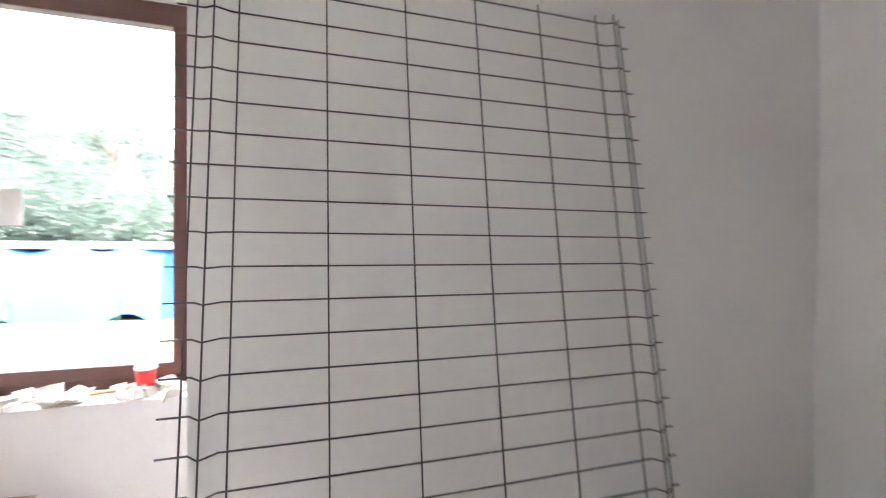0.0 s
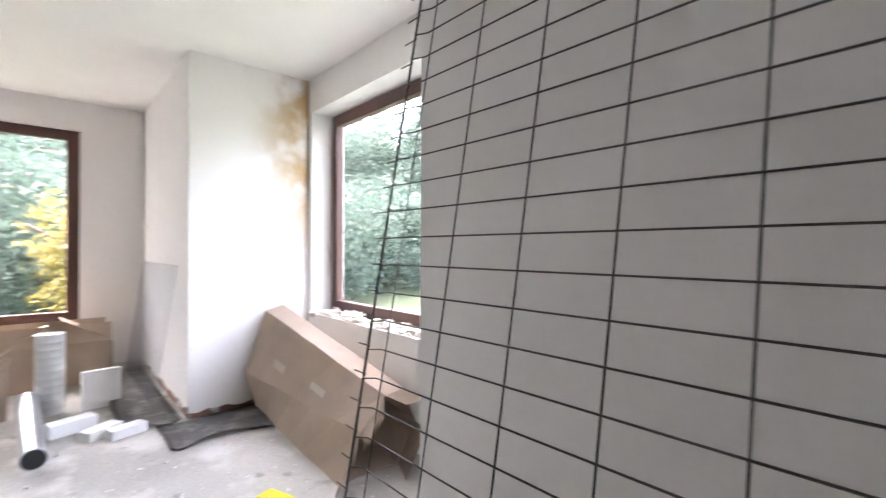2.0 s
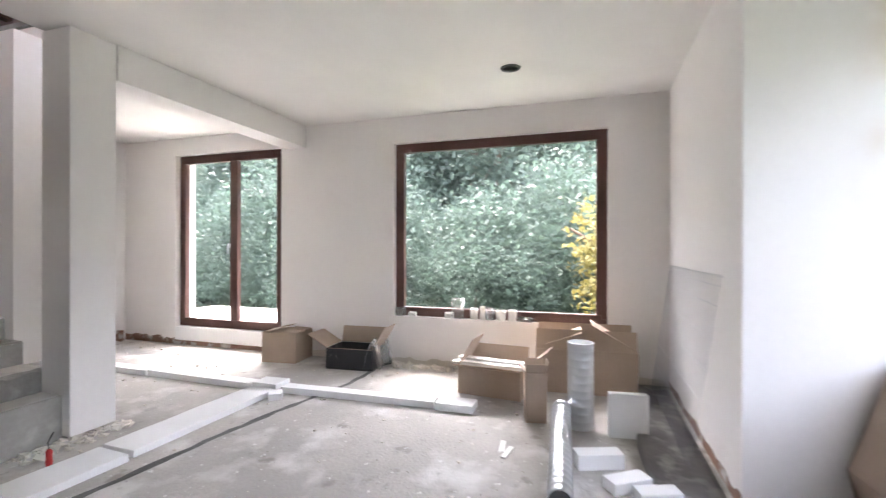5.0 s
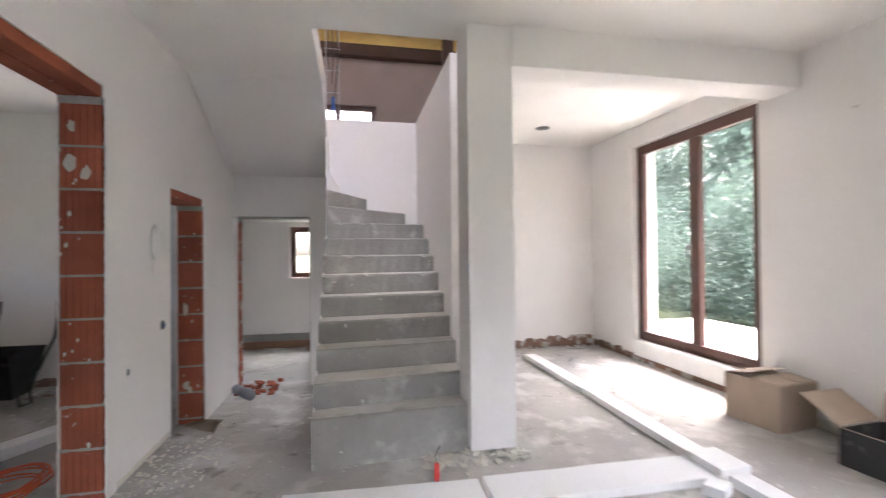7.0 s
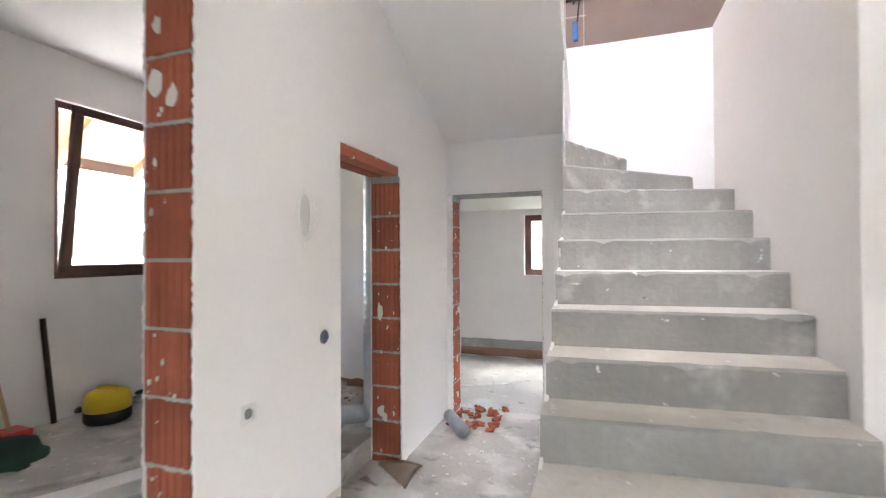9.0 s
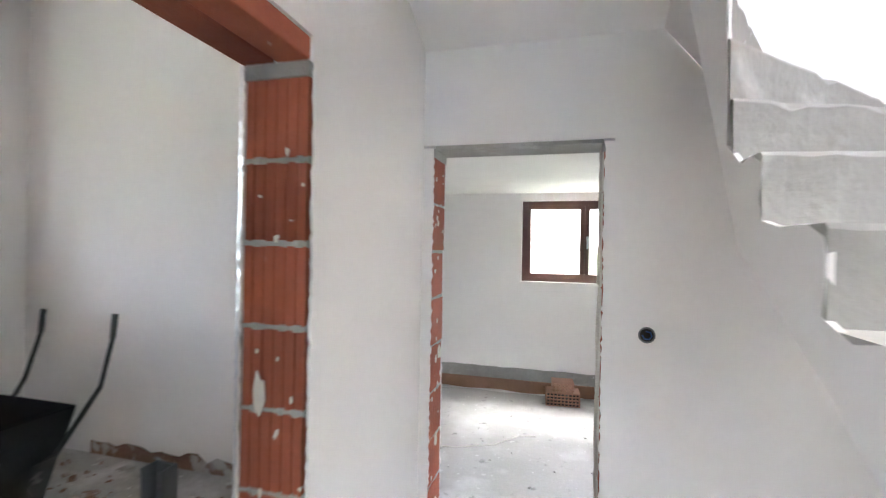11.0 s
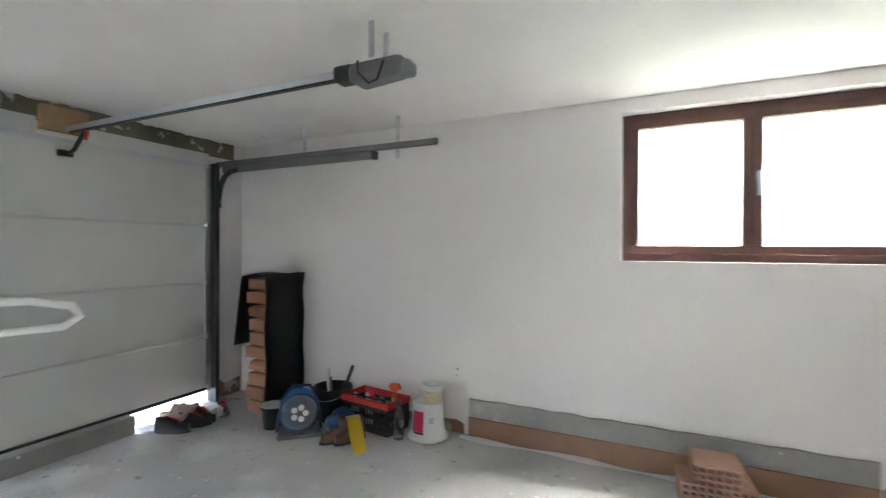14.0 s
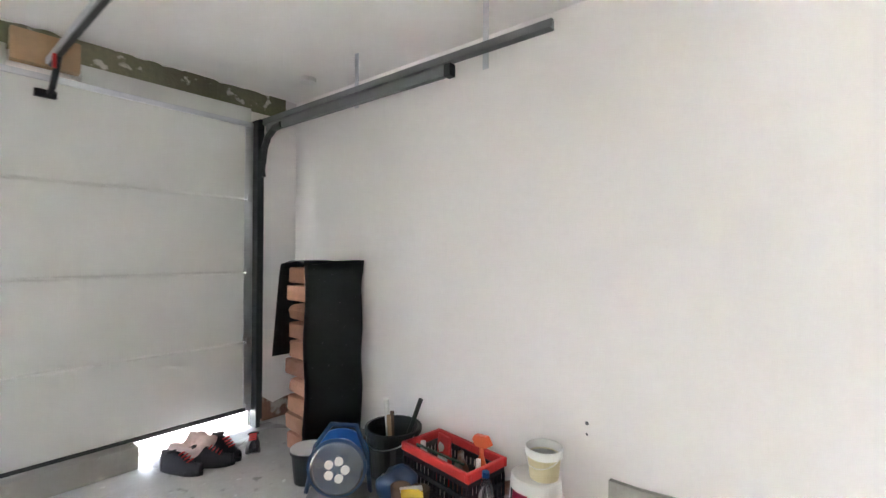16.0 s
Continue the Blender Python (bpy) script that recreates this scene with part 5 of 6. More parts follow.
op = tagged(new("door_opener"), "dark grey garage door opener hanging from the ceiling with its rail", "door opener")
OY = -7.6
bm = box(0.31, 0.58, OY - 0.072, OY + 0.072, 1.795, 1.885, 0.028)
for v in bm.verts:
    if v.co.x < 0.40:
        v.co.y = OY + (v.co.y - OY) * 0.72
        v.co.z += 0.01
part("housing", bm, GREY_RAIL, op, smooth=False)
part("lamp_cover", box(0.275, 0.33, OY - 0.045, OY + 0.045, 1.805, 1.872, 0.02), PET, op, "pale lamp cover")
part("collar", box(0.57, 0.68, OY - 0.045, OY + 0.045, 1.82, 1.895, 0.015), BLACK, op)
bm = box(0.66, DX - 0.03, OY - 0.018, OY + 0.018, 1.85, 1.885, 0.003)
part("rail", bm, ZINC, op)
part("belt", box(0.66, DX - 0.05, OY - 0.010, OY + 0.010, 1.838, 1.850), BLACK, op)
for y in (OY - 0.06, OY + 0.06):
    part("hanger", box(0.44, 0.465, y - 0.003, y + 0.003, 1.89, G_TOP), ZINC, op, "perforated strap")
part("cable", add_path(bmesh.new(), [(0.52, OY + 0.07, 1.88), (0.50, OY + 0.095, 1.82), (0.46, OY + 0.07, 1.775), (0.41, OY + 0.08, 1.78), (0.38, OY + 0.075, 1.86)], 0.006), BLACK, op)
part("arm", add_path(bmesh.new(), [(2.80, OY, 1.85), (2.86, OY, 1.79), (2.94, OY + 0.0, 1.72), (DX - 0.02, OY, 1.70)], 0.014, 8), BLACK, op)
part("arm_foot", box(DX - 0.03, DX - 0.003, OY - 0.03, OY + 0.06, 1.68, 1.72, 0.004), BLACK, op)
part("release_cord", box(2.73, 2.75, OY + 0.02, OY + 0.035, 1.76, 1.83, 0.004), RED, op, "red release tag")

LX = G_EAST - 0.004
lin = tagged(part("lintel_band", prism(ragged(2.75, 0.15, 0.018, 0.05, 61), 0, 0.006, "y"), RAW_LINTEL), "unplastered mouldy concrete band over the garage door", "lintel", kind="structure")
lin.matrix_world = pose(LX - 0.001, -9.0, 1.90, 0, 0, 90)
structure("lintel_trim", box(LX - 0.016, LX + 0.002, -8.72, -7.74, 1.80, 1.915, 0.002), DOOR_WHITE, "white sheet-metal strip over the garage door", "trim")
structure("lintel_trim", box(LX - 0.016, LX + 0.002, -7.44, -6.1, 1.80, 1.925, 0.002), DOOR_WHITE, "white sheet-metal strip over the garage door", "trim")
t = thing("wooden_block", (LX - 0.03, -7.59, 1.845), "raw wooden block fixed above the door", "wooden block")
part("block", box(-0.03, 0.028, -0.14, 0.14, 0, 0.165, 0.004), WOOD, t)

for a, b, zt in ((-8.0, -7.08, -0.235), ):
    t = thing("concrete_kerb", (2.98, 0, GARAGE), "grey concrete kerb lying under the garage door", "kerb")
    part("kerb", box(-0.05, 0.05, a, b, 0, 0.135, 0.008), CONCRETE, t)
t = thing("concrete_kerb", (3.02, 0, GARAGE), "grey concrete kerb lying under the garage door", "kerb")
part("kerb", box(-0.05, 0.06, -6.95, -6.2, 0, 0.09, 0.008), CONCRETE, t)
sheet = cloth("membrane", lambda u, v: (2.75 + 0.25 * v + 0.05 * math.sin(7 * u), -8.85 + 0.8 * u, GARAGE + 0.008 + 0.02 * (1 + math.sin(9 * u + 4 * v)) * (1 - v)), 14, 6, FILM)
tagged(sheet, "crumpled grey plastic sheet by the garage door", "plastic sheet")
structure("door_sill", prism([(3.10, GARAGE), (3.28, GARAGE), (3.28, -0.30), (3.14, -0.315)], -8.70, -6.3, "y"), RAW_PLASTER, "rough pale mortar sill outside the garage door", "sill")
structure("driveway", box(3.3, 12, -12, -2, -0.9, GARAGE - 0.03), TERRACE, "pale paved driveway outside the garage door", "driveway")

# ---- stack of clay blocks wrapped in black film ----
WRAP = material("black_roofing_film", (0.024, 0.032, 0.032), 0.36, depth=0.3, grain=30, bump=0.1, coarse=3, spots=[((0.30, 0.31, 0.30), 45.0, 0.70, 0.73)])
t = thing("brick_stack", (2.38, -8.86, GARAGE), "tall stack of red clay tiles wrapped in black film", "brick stack", turn=-4)
rnd = random.Random(63)
for k in range(10):
    z, out = 0.118 * k, rnd.uniform(-0.03, 0.03)
    if k % 4 == 3:
        bm = box(-0.09, 0.15 + out, -0.20, 0.16, z, z + 0.098, 0.034)
    else:
        bm = box(-0.09, 0.16 + out, -0.20, 0.16, z + 0.004, z + 0.104, 0.010)
    for v in bm.verts:
        v.co += Vector((rnd.uniform(-0.004, 0.004), rnd.uniform(-0.006, 0.006), rnd.uniform(-0.004, 0.003)))
        v.co.z = max(v.co.z, 0.0)
    b = part("block", bm, STACK_CLAY, t)
    if k % 4 != 3:
        # black plate on the solid face paints the shade of a hollow
        hole = prism([(0.02, z + 0.078), (0.05, z + 0.078), (0.043, z + 0.034), (0.027, z + 0.034)], 0.154 + out, 0.163 + out, "x")
        part("hole", hole, BLACK, b, "black plate standing in for a shaded hollow")
wrap = cloth("wrap", lambda u, v: (lambda a, z: ((-0.12 + 0.006 * math.sin(9 * z)) + 0.30 * max(0, min(1, (a - 0.62) / 0.25)) if a > 0.62 else -0.12 + 0.012 * math.sin(11 * z + 3 * a), 0.20 - 0.44 * min(1, a / 0.62) if a < 0.62 else -0.24 + 0.01 * math.sin(14 * z), z))(u, 0.04 + 1.17 * v), 22, 18, WRAP)
wrap.parent = t
wrap["label"] = "black film hanging down the side"
cap = cloth("wrap", lambda u, v: (-0.13 + 0.42 * u, -0.24 + 0.44 * v, 1.20 + 0.012 * math.sin(8 * u + 5 * v) if u < 0.75 else 1.20 - 0.9 * (u - 0.75) * (1.4 if v > 0.4 else 1.0) / 0.5), 18, 10, WRAP)
cap.parent = t
cap["label"] = "black film folded over the top"


# ---- buckets, reel, crate and shoes ----
def bucket(name, at, r, h, mat, label, lid=None, bail=True):
    t = thing(name, at, label, "bucket")
    part("body", lathe([(r * 0.82, 0.0), (r * 0.97, h * 0.9), (r * 1.06, h * 0.9), (r * 1.06, h), (r * 0.96, h), (r * 0.79, 0.015), (0.001, 0.015)], 28), mat, t, smooth=False)
    if lid:
        part("lid", lathe([(r * 1.04, h * 0.97), (r * 1.04, h * 1.03), (0.001, h * 1.03)], 28), lid, t)
    if bail:
        part("bail", add_path(bmesh.new(), [(r * 1.05 * math.cos(a), r * 1.05 * math.sin(a) * 0.9, h * 0.93 - 0.10 * math.sin(a) * 0.7) for a in [3.1416 * k / 10 for k in range(11)]], 0.003), ZINC, t, "wire bail")
    return t


b1 = bucket("bucket", (1.78, -8.92, GARAGE), 0.155, 0.27, BLACK, "black builder's bucket holding tools")
for k, (dx, dy, l, ml, r) in enumerate(((0.03, 0.02, 0.40, WHITE_PLASTIC, 0.016), (-0.05, -0.03, 0.43, BLACK, 0.013), (-0.02, 0.05, 0.33, WOOD, 0.012), (0.06, -0.05, 0.30, BROWN, 0.012))):
    t = thing("tool_handle", (1.78, -8.92, GARAGE + 0.02), "tool handle sticking out of the bucket", "tool", "tools in the bucket")
    part("handle", add_tube(bmesh.new(), (dx * 0.3, dy * 0.3, 0.0), (dx * 1.2 - (0.12 if k == 1 else 0), dy * 1.2, l), r, 10), ml, t)
bucket("bucket", (2.08, -8.56, GARAGE), 0.095, 0.175, BLACK, "small black bucket with a white lid", WHITE_PLASTIC, False)
bw = thing("paint_bucket", (0.885, -8.945, GARAGE), "large white paint bucket turned upside down, with a pink label", "bucket")
part("body", lathe([(0.150, 0.0), (0.150, 0.018), (0.136, 0.022), (0.132, 0.045), (0.129, 0.05), (0.112, 0.262), (0.104, 0.268), (0.001, 0.262)], 32), WHITE_PLASTIC, bw, smooth=False)
part("rim", lathe([(0.151, 0.0), (0.156, 0.006), (0.156, 0.014), (0.151, 0.02)], 32), WHITE_PLASTIC, bw, "flared rim on the floor", smooth=True)
for name, q0, q1, z0, z1, mat, words in (("label", 58, 100, 0.07, 0.22, PINK, "pink printed label"), ("print", 58, 100, 0.055, 0.068, BLACK, ""), ("print", 50, 57, 0.06, 0.22, BLACK, ""), ("print", 118, 140, 0.17, 0.175, GREY_RAIL, ""), ("print", 118, 136, 0.155, 0.16, GREY_RAIL, ""), ("print", 118, 139, 0.14, 0.145, GREY_RAIL, "")):
    bm = bmesh.new()
    for k in range(8):
        a0, a1 = radians(q0 + (q1 - q0) * k / 8), radians(q0 + (q1 - q0) * (k + 1) / 8)
        bm.faces.new([bm.verts.new(((0.1345 - 0.0800 * z) * math.cos(q), (0.1345 - 0.0800 * z) * math.sin(q), z)) for q, z in ((a0, z0), (a1, z0), (a1, z1), (a0, z1))])
    bmesh.ops.solidify(bm, geom=list(bm.faces), thickness=-0.0015)
    part(name, bm, mat, bw, words)
cup = thing("paint_bucket", (0.845, -8.945, GARAGE + 0.270), "small open cream bucket standing on the white one", "bucket")
part("body", lathe([(0.064, 0.0), (0.074, 0.10), (0.071, 0.10), (0.062, 0.006), (0.001, 0.006)], 28), CREAM, cup, smooth=False)
part("rim", lathe([(0.074, 0.094), (0.082, 0.10), (0.084, 0.135), (0.080, 0.138), (0.074, 0.132), (0.072, 0.094)], 28), WHITE_PLASTIC, cup, "white rim splashed with paint", smooth=True)
part("bail", add_path(bmesh.new(), [(0.084 * math.cos(q), 0.084 * math.sin(q), 0.115 - 0.05 * math.sin(q)) for q in [3.1416 * k / 10 for k in range(11)]], 0.002), WHITE_PLASTIC, cup, "plastic bail")

t = thing("cable_reel", (1.80, -8.55, GARAGE), "blue cable reel with a clear plastic drum", "cable reel", turn=222)
REEL = material("smoky_blue_plastic", (0.012, 0.05, 0.13), 0.3, depth=0.2, grain=30, bump=0.03)
part("base", box(-0.16, 0.16, -0.11, 0.11, 0, 0.03, 0.012), GREY_RAIL, t)
drum = part("drum", lathe([(0.05, -0.07), (0.10, -0.07), (0.10, 0.05), (0.05, 0.05)], 24, pose(0, 0, 0.18, 90, 0, 0)), BLACK, t, "wound black cable", smooth=True)
part("flange", lathe([(0.001, 0.062), (0.12, 0.062), (0.15, 0.056), (0.15, 0.05), (0.001, 0.05)], 28, pose(0, 0, 0.18, 90, 0, 0)), REEL, t, smooth=False)
part("flange", lathe([(0.001, -0.07), (0.15, -0.07), (0.15, -0.08), (0.001, -0.08)], 28, pose(0, 0, 0.18, 90, 0, 0)), BLUE, t)
part("disc", lathe([(0.001, 0.07), (0.125, 0.07), (0.135, 0.062)], 24, pose(0, 0, 0.18, 90, 0, 0)), PET, t, "clear plastic disc")
for k in range(5):
    a = 6.2832 * k / 5
    part("socket", lathe([(0.022, 0.07), (0.022, 0.078), (0.001, 0.078)], 14, pose(0.045 * math.cos(a), 0, 0.18 + 0.045 * math.sin(a), 90, 0, 0)), WHITE_PLASTIC, t)
part("stand", add_path(bmesh.new(), [(-0.17, 0.02, 0.02), (-0.13, 0.05, 0.25), (-0.05, 0.06, 0.36), (0.08, 0.06, 0.35), (0.14, 0.04, 0.2), (0.16, 0.02, 0.02)], 0.013, 8), REEL, t, smooth=True)

t = thing("plastic_bag", (1.55, -8.72, GARAGE), "crumpled blue plastic bag behind the reel", "plastic bag")
bm = bmesh.new()
bmesh.ops.create_icosphere(bm, subdivisions=3, radius=0.085)
for v in bm.verts:
    v.co = Vector((v.co.x * 1.3, v.co.y, max(0.0, v.co.z * 1.2 + 0.08))) * (1 + 0.35 * noise.noise(v.co * 14))
    v.co.z = max(0.0, v.co.z)
part("bag", bm, REEL, t, smooth=True)


def crate(at, turn):
    t = thing("plastic_crate", at, "black and red plastic crate full of tools and bottles", "crate", turn=turn)
    sx, sy, h = 0.48, 0.26, 0.25
    bm = bmesh.new()
    add_box(bm, -sx / 2, sx / 2, -sy / 2, sy / 2, 0, 0.012)
    part("floor", bm, BLACK, t)
    for a, n, along in ((0, 16, sx), (180, 16, sx), (90, 10, sy), (270, 10, sy)):
        bm = bmesh.new()
        half = sy / 2 if along == sx else sx / 2
        for z0, z1 in ((0.012, 0.06), (0.108, 0.132), (0.175, 0.2)):
            add_box(bm, -along / 2, along / 2, half - 0.012, half, z0, z1)
        for k in range(n + 1):
            x = -along / 2 + along * k / n
            add_box(bm, x - 0.005, x + 0.005, half - 0.011, half - 0.001, 0.06, 0.175)
        part("side", bm, BLACK, t).matrix_world = t.matrix_world @ pose(0, 0, 0, 0, 0, a)
        part("rim", box(-along / 2 - 0.012, along / 2 + 0.012, half - 0.014, half + 0.010, 0.205, h, 0.006), RED, t, "red rim").matrix_world = t.matrix_world @ pose(0, 0, 0, 0, 0, a)
    return t


crate((1.36, -8.935, GARAGE), -8)
for k, (x, y, h, r, ml, words) in enumerate(((1.20, -8.97, 0.28, 0.028, ORANGE, "spray bottle with an orange head standing in the crate"), (1.30, -8.93, 0.24, 0.042, DIRT, "brown stained jar standing in the crate"), (1.17, -8.90, 0.25, 0.030, WHITE_PLASTIC, "white bottle standing in the crate"), (1.53, -8.90, 0.24, 0.035, WHITE_PLASTIC, "white bottle standing in the crate"))):
    t = thing("bottle", (x, y, GARAGE + 0.014), words, "bottle", "bottles in the crate")
    part("body", lathe([(r, 0.0), (r * 1.05, h * 0.1), (r, h * 0.62), (r * 0.8, h * 0.72), (r * 0.42, h * 0.85), (r * 0.42, h), (0.001, h)], 16), ml, t, smooth=True)
    if k == 0:
        part("trigger", prism([(-0.03, h), (0.03, h), (0.05, h + 0.03), (0.035, h + 0.055), (-0.035, h + 0.06), (-0.06, h + 0.02)], -0.013, 0.013, "y"), ORANGE, t, "orange spray head")
t = thing("paint_bag", (1.44, -8.97, GARAGE + 0.014), "red packet with a white emblem standing in the crate", "packet", turn=-14)
bm = box(-0.055, 0.055, -0.022, 0.022, 0, 0.275, 0.014)
for v in bm.verts:
    if v.co.z > 0.2:
        v.co.y *= 0.35
part("bag", bm, RED, t)
part("emblem", prism(splotch(0.026, 5, 1.0), 0.0, 0.002, "y"), WHITE_PLASTIC, t).matrix_world = t.matrix_world @ pose(0, 0.022, 0.215, 10, 0, 0)
t = thing("paper_sheet", (1.38, -8.88, GARAGE + 0.10), "folded white paper standing in the crate", "paper", turn=-20)
part("sheet", box(-0.045, 0.045, -0.002, 0.002, -0.085, 0.125), WHITE_PLASTIC, t)
t = thing("plastic_strip", (1.36, -8.835, GARAGE + 0.252), "long dark green plastic strip lying across the crate", "strip", turn=-4)
part("strip", box(-0.16, 0.17, -0.006, 0.006, 0, 0.01, 0.002), GREEN, t)
t = thing("water_bottle", (1.06, -8.80, GARAGE), "clear crumpled plastic bottle with a pale cap", "bottle")
part("body", lathe([(0.036, 0.0), (0.04, 0.01), (0.04, 0.07), (0.035, 0.085), (0.04, 0.10), (0.039, 0.17), (0.03, 0.215), (0.014, 0.245), (0.014, 0.26)], 18), PET, t, smooth=True)
part("cap", lathe([(0.017, 0.255), (0.017, 0.278), (0.001, 0.278)], 14), TARP, t)
t = thing("paper_box", (1.60, -8.74, GARAGE), "small white box with coloured dots", "box", turn=30)
part("box", box(-0.065, 0.065, -0.03, 0.03, 0, 0.10, 0.003), WHITE_PLASTIC, t)
for k in range(6):
    part("dot", box(-0.03 + 0.022 * (k % 3), -0.013 + 0.022 * (k % 3), 0.03, 0.0315, 0.028 + 0.022 * (k // 3), 0.045 + 0.022 * (k // 3)), (RED, BLUE, GREY_RAIL)[k % 3], t)
t = thing("yellow_bag", (1.30, -8.57, GARAGE), "bent bright yellow packet leaning on a boot", "packet", turn=52)
pk = cloth("packet", lambda u, v: (-0.05 + 0.10 * v, -0.02 + (0.24 * u if u < 0.7 else 0.168 + 0.1 * (u - 0.7)), 0.19 - 0.25 * u + (0 if u < 0.72 else 0.21 * (u - 0.72)) + 0.012 * math.sin(7 * u + 2 * v)), 14, 6, YELLOW, None, 0.012)
pk.parent = t
top = cloth("packet_top", lambda u, v: (-0.052 + 0.104 * v, -0.045 + 0.03 * u, 0.20 - 0.01 * u), 2, 2, WHITE_PLASTIC, None, 0.014)
top.parent = t

def shoe(at, turn, mat, label, lean=0.0):
    t = thing("shoe", at, label, "shoe", "shoes by the door")
    t.matrix_world = pose(*at, lean, 0, turn)
    part("sole", prism([(0.045 * math.sin(a) * (1.0 if math.cos(a) > 0 else 0.8), 0.14 * math.cos(a)) for a in [6.2832 * k / 16 for k in range(16)]], 0, 0.022, "z"), BLACK, t)
    bm = bmesh.new()
    rings = []
    for k in range(9):
        y = -0.128 + 0.256 * k / 8
        w = 0.042 * math.sqrt(max(0.12, 1 - (abs(y) / 0.14) ** 2.6))
        h = 0.10 if y < -0.02 else 0.10 - 0.055 * min(1, (y + 0.02) / 0.09)
        rings.append([bm.verts.new((w * math.cos(a), y, 0.02 + h * math.sin(a))) for a in [3.1416 * j / 8 for j in range(9)]])
    for a, b in zip(rings, rings[1:]):
        for j in range(8):
            bm.faces.new((a[j], a[j + 1], b[j + 1], b[j]))
    bm.faces.new(rings[0])
    bm.faces.new(rings[-1][::-1])
    part("upper", bm, mat, t, smooth=True)
    part("collar", lathe([(0.03, 0.0), (0.036, 0.008), (0.03, 0.014), (0.001, 0.004)], 14, pose(0, -0.07, 0.112, 8, 0, 0)), LEATHER, t)
    for k in range(4):
        part("lace", box(-0.022, 0.022, 0.0 + 0.018 * k, 0.006 + 0.018 * k, 0.108 - 0.012 * k, 0.116 - 0.012 * k), RED if mat is LEATHER else WHITE_PLASTIC, t)


shoe((2.70, -8.14, GARAGE), 118, LEATHER, "worn dark shoe on the floor by the door")
shoe((2.66, -8.28, GARAGE), 140, LEATHER, "dark trainer with red laces by the door")
shoe((2.72, -8.40, GARAGE), 100, LEATHER, "dark trainer with red laces by the door")
shoe((2.58, -8.50, GARAGE + 0.02), 60, LEATHER, "dark trainer with red laces lying tilted", 25)
t = thing("rag", (2.78, -8.24, GARAGE), "crumpled pale pink rag on the shoes", "rag")
bm = bmesh.new()
bmesh.ops.create_icosphere(bm, subdivisions=3, radius=0.09)
for v in bm.verts:
    v.co = Vector((v.co.x * 1.1, v.co.y * 1.2, v.co.z * 0.8 + 0.09)) * (1 + 0.5 * noise.noise(v.co * 16))
    v.co.z = max(0.0, v.co.z)
part("cloth", bm, RAG, t, smooth=True)


def boot(at, turn):
    t = thing("boot", at, "scuffed brown ankle boot standing on the floor", "boot", "brown boots", turn=turn)
    part("sole", prism([(0.042 * math.sin(a) * (1.0 if math.cos(a) > 0 else 0.85), 0.13 * math.cos(a)) for a in [6.2832 * k / 16 for k in range(16)]], 0, 0.022, "z"), BLACK, t)
    bm = bmesh.new()
    rings = []
    for k in range(9):
        y = -0.118 + 0.236 * k / 8
        w = 0.040 * math.sqrt(max(0.12, 1 - (abs(y) / 0.13) ** 2.6))
        h = 0.085 if y < 0.0 else 0.085 - 0.03 * min(1, y / 0.09)
        rings.append([bm.verts.new((w * math.cos(a), y, 0.02 + h * math.sin(a))) for a in [3.1416 * j / 8 for j in range(9)]])
    for a, b in zip(rings, rings[1:]):
        for j in range(8):
            bm.faces.new((a[j], a[j + 1], b[j + 1], b[j]))
    bm.faces.new(rings[0])
    bm.faces.new(rings[-1][::-1])
    part("upper", bm, BROWN, t, smooth=True)
    part("shaft", lathe([(0.042, 0.0), (0.045, 0.06), (0.048, 0.10), (0.041, 0.10), (0.036, 0.05), (0.001, 0.04)], 18, pose(0, -0.062, 0.07)), BROWN, t, smooth=True)


boot((1.45, -8.56, GARAGE), -35)
boot((1.36, -8.60, GARAGE), -28)

t = thing("cable_loop", (0, G_NORTH, 0), "white cable looping out of the garage wall beside the doorway", "cable")
part("cable", add_path(bmesh.new(), [(0.07, 0.004, 1.0), (0.03, -0.09, 0.992), (-0.02, -0.145, 0.993), (-0.065, -0.166, 0.988), (-0.084, -0.164, 0.978), (-0.07, -0.155, 0.966), (-0.02, -0.14, 0.960), (0.04, -0.09, 0.953), (0.08, 0.004, 0.950)], 0.0045, 8), WHITE_PLASTIC, t, smooth=True)

# ---- planks and hollow block at the foot of the garage wall ----
t = thing("base_plank", (0, 0, GARAGE), "long grey and brown plank leaning along the wall foot", "plank")
part("plank", box(-1.78, 0.6, G_SOUTH + 0.012, G_SOUTH + 0.045, 0.0, 0.15, 0.004), PLANK, t, "brown lower board")
bm = prism(ragged(2.38, 0.135, 0.006, 0.12, 77), G_SOUTH + 0.006, G_SOUTH + 0.034, "y")
bm.transform(Matrix.Translation((-1.78, 0, 0.151)))
part("board", bm, CONCRETE, t, "grey upper board")
sheet = cloth("wall_foot_film", lambda u, v: (0.65 - 3.3 * u, G_SOUTH + 0.05 + 0.06 * v + 0.012 * math.sin(21 * u), GARAGE + 0.004 + 0.008 * (1 + math.sin(30 * u + 3 * v))), 50, 2, EPS)
tagged(sheet, "white foam edge strip along the wall foot", "edge strip")
t = thing("hollow_block", (-0.99, -8.83, GARAGE), "red hollow clay block lying on its side", "hollow block", turn=184)
PALE_CLAY = material("pale_clay", (0.40, 0.22, 0.16), 0.9, depth=0.2, grain=60, bump=0.3)
cols, rows_ = 9, 7
for i in range(cols + 1):
    x = -0.18 + 0.36 * i / cols
    part("web", box(x - 0.006, x + 0.006, -0.12, 0.12, 0.0, 0.25 if 1 < i < 8 else 0.14), PALE_CLAY, t)
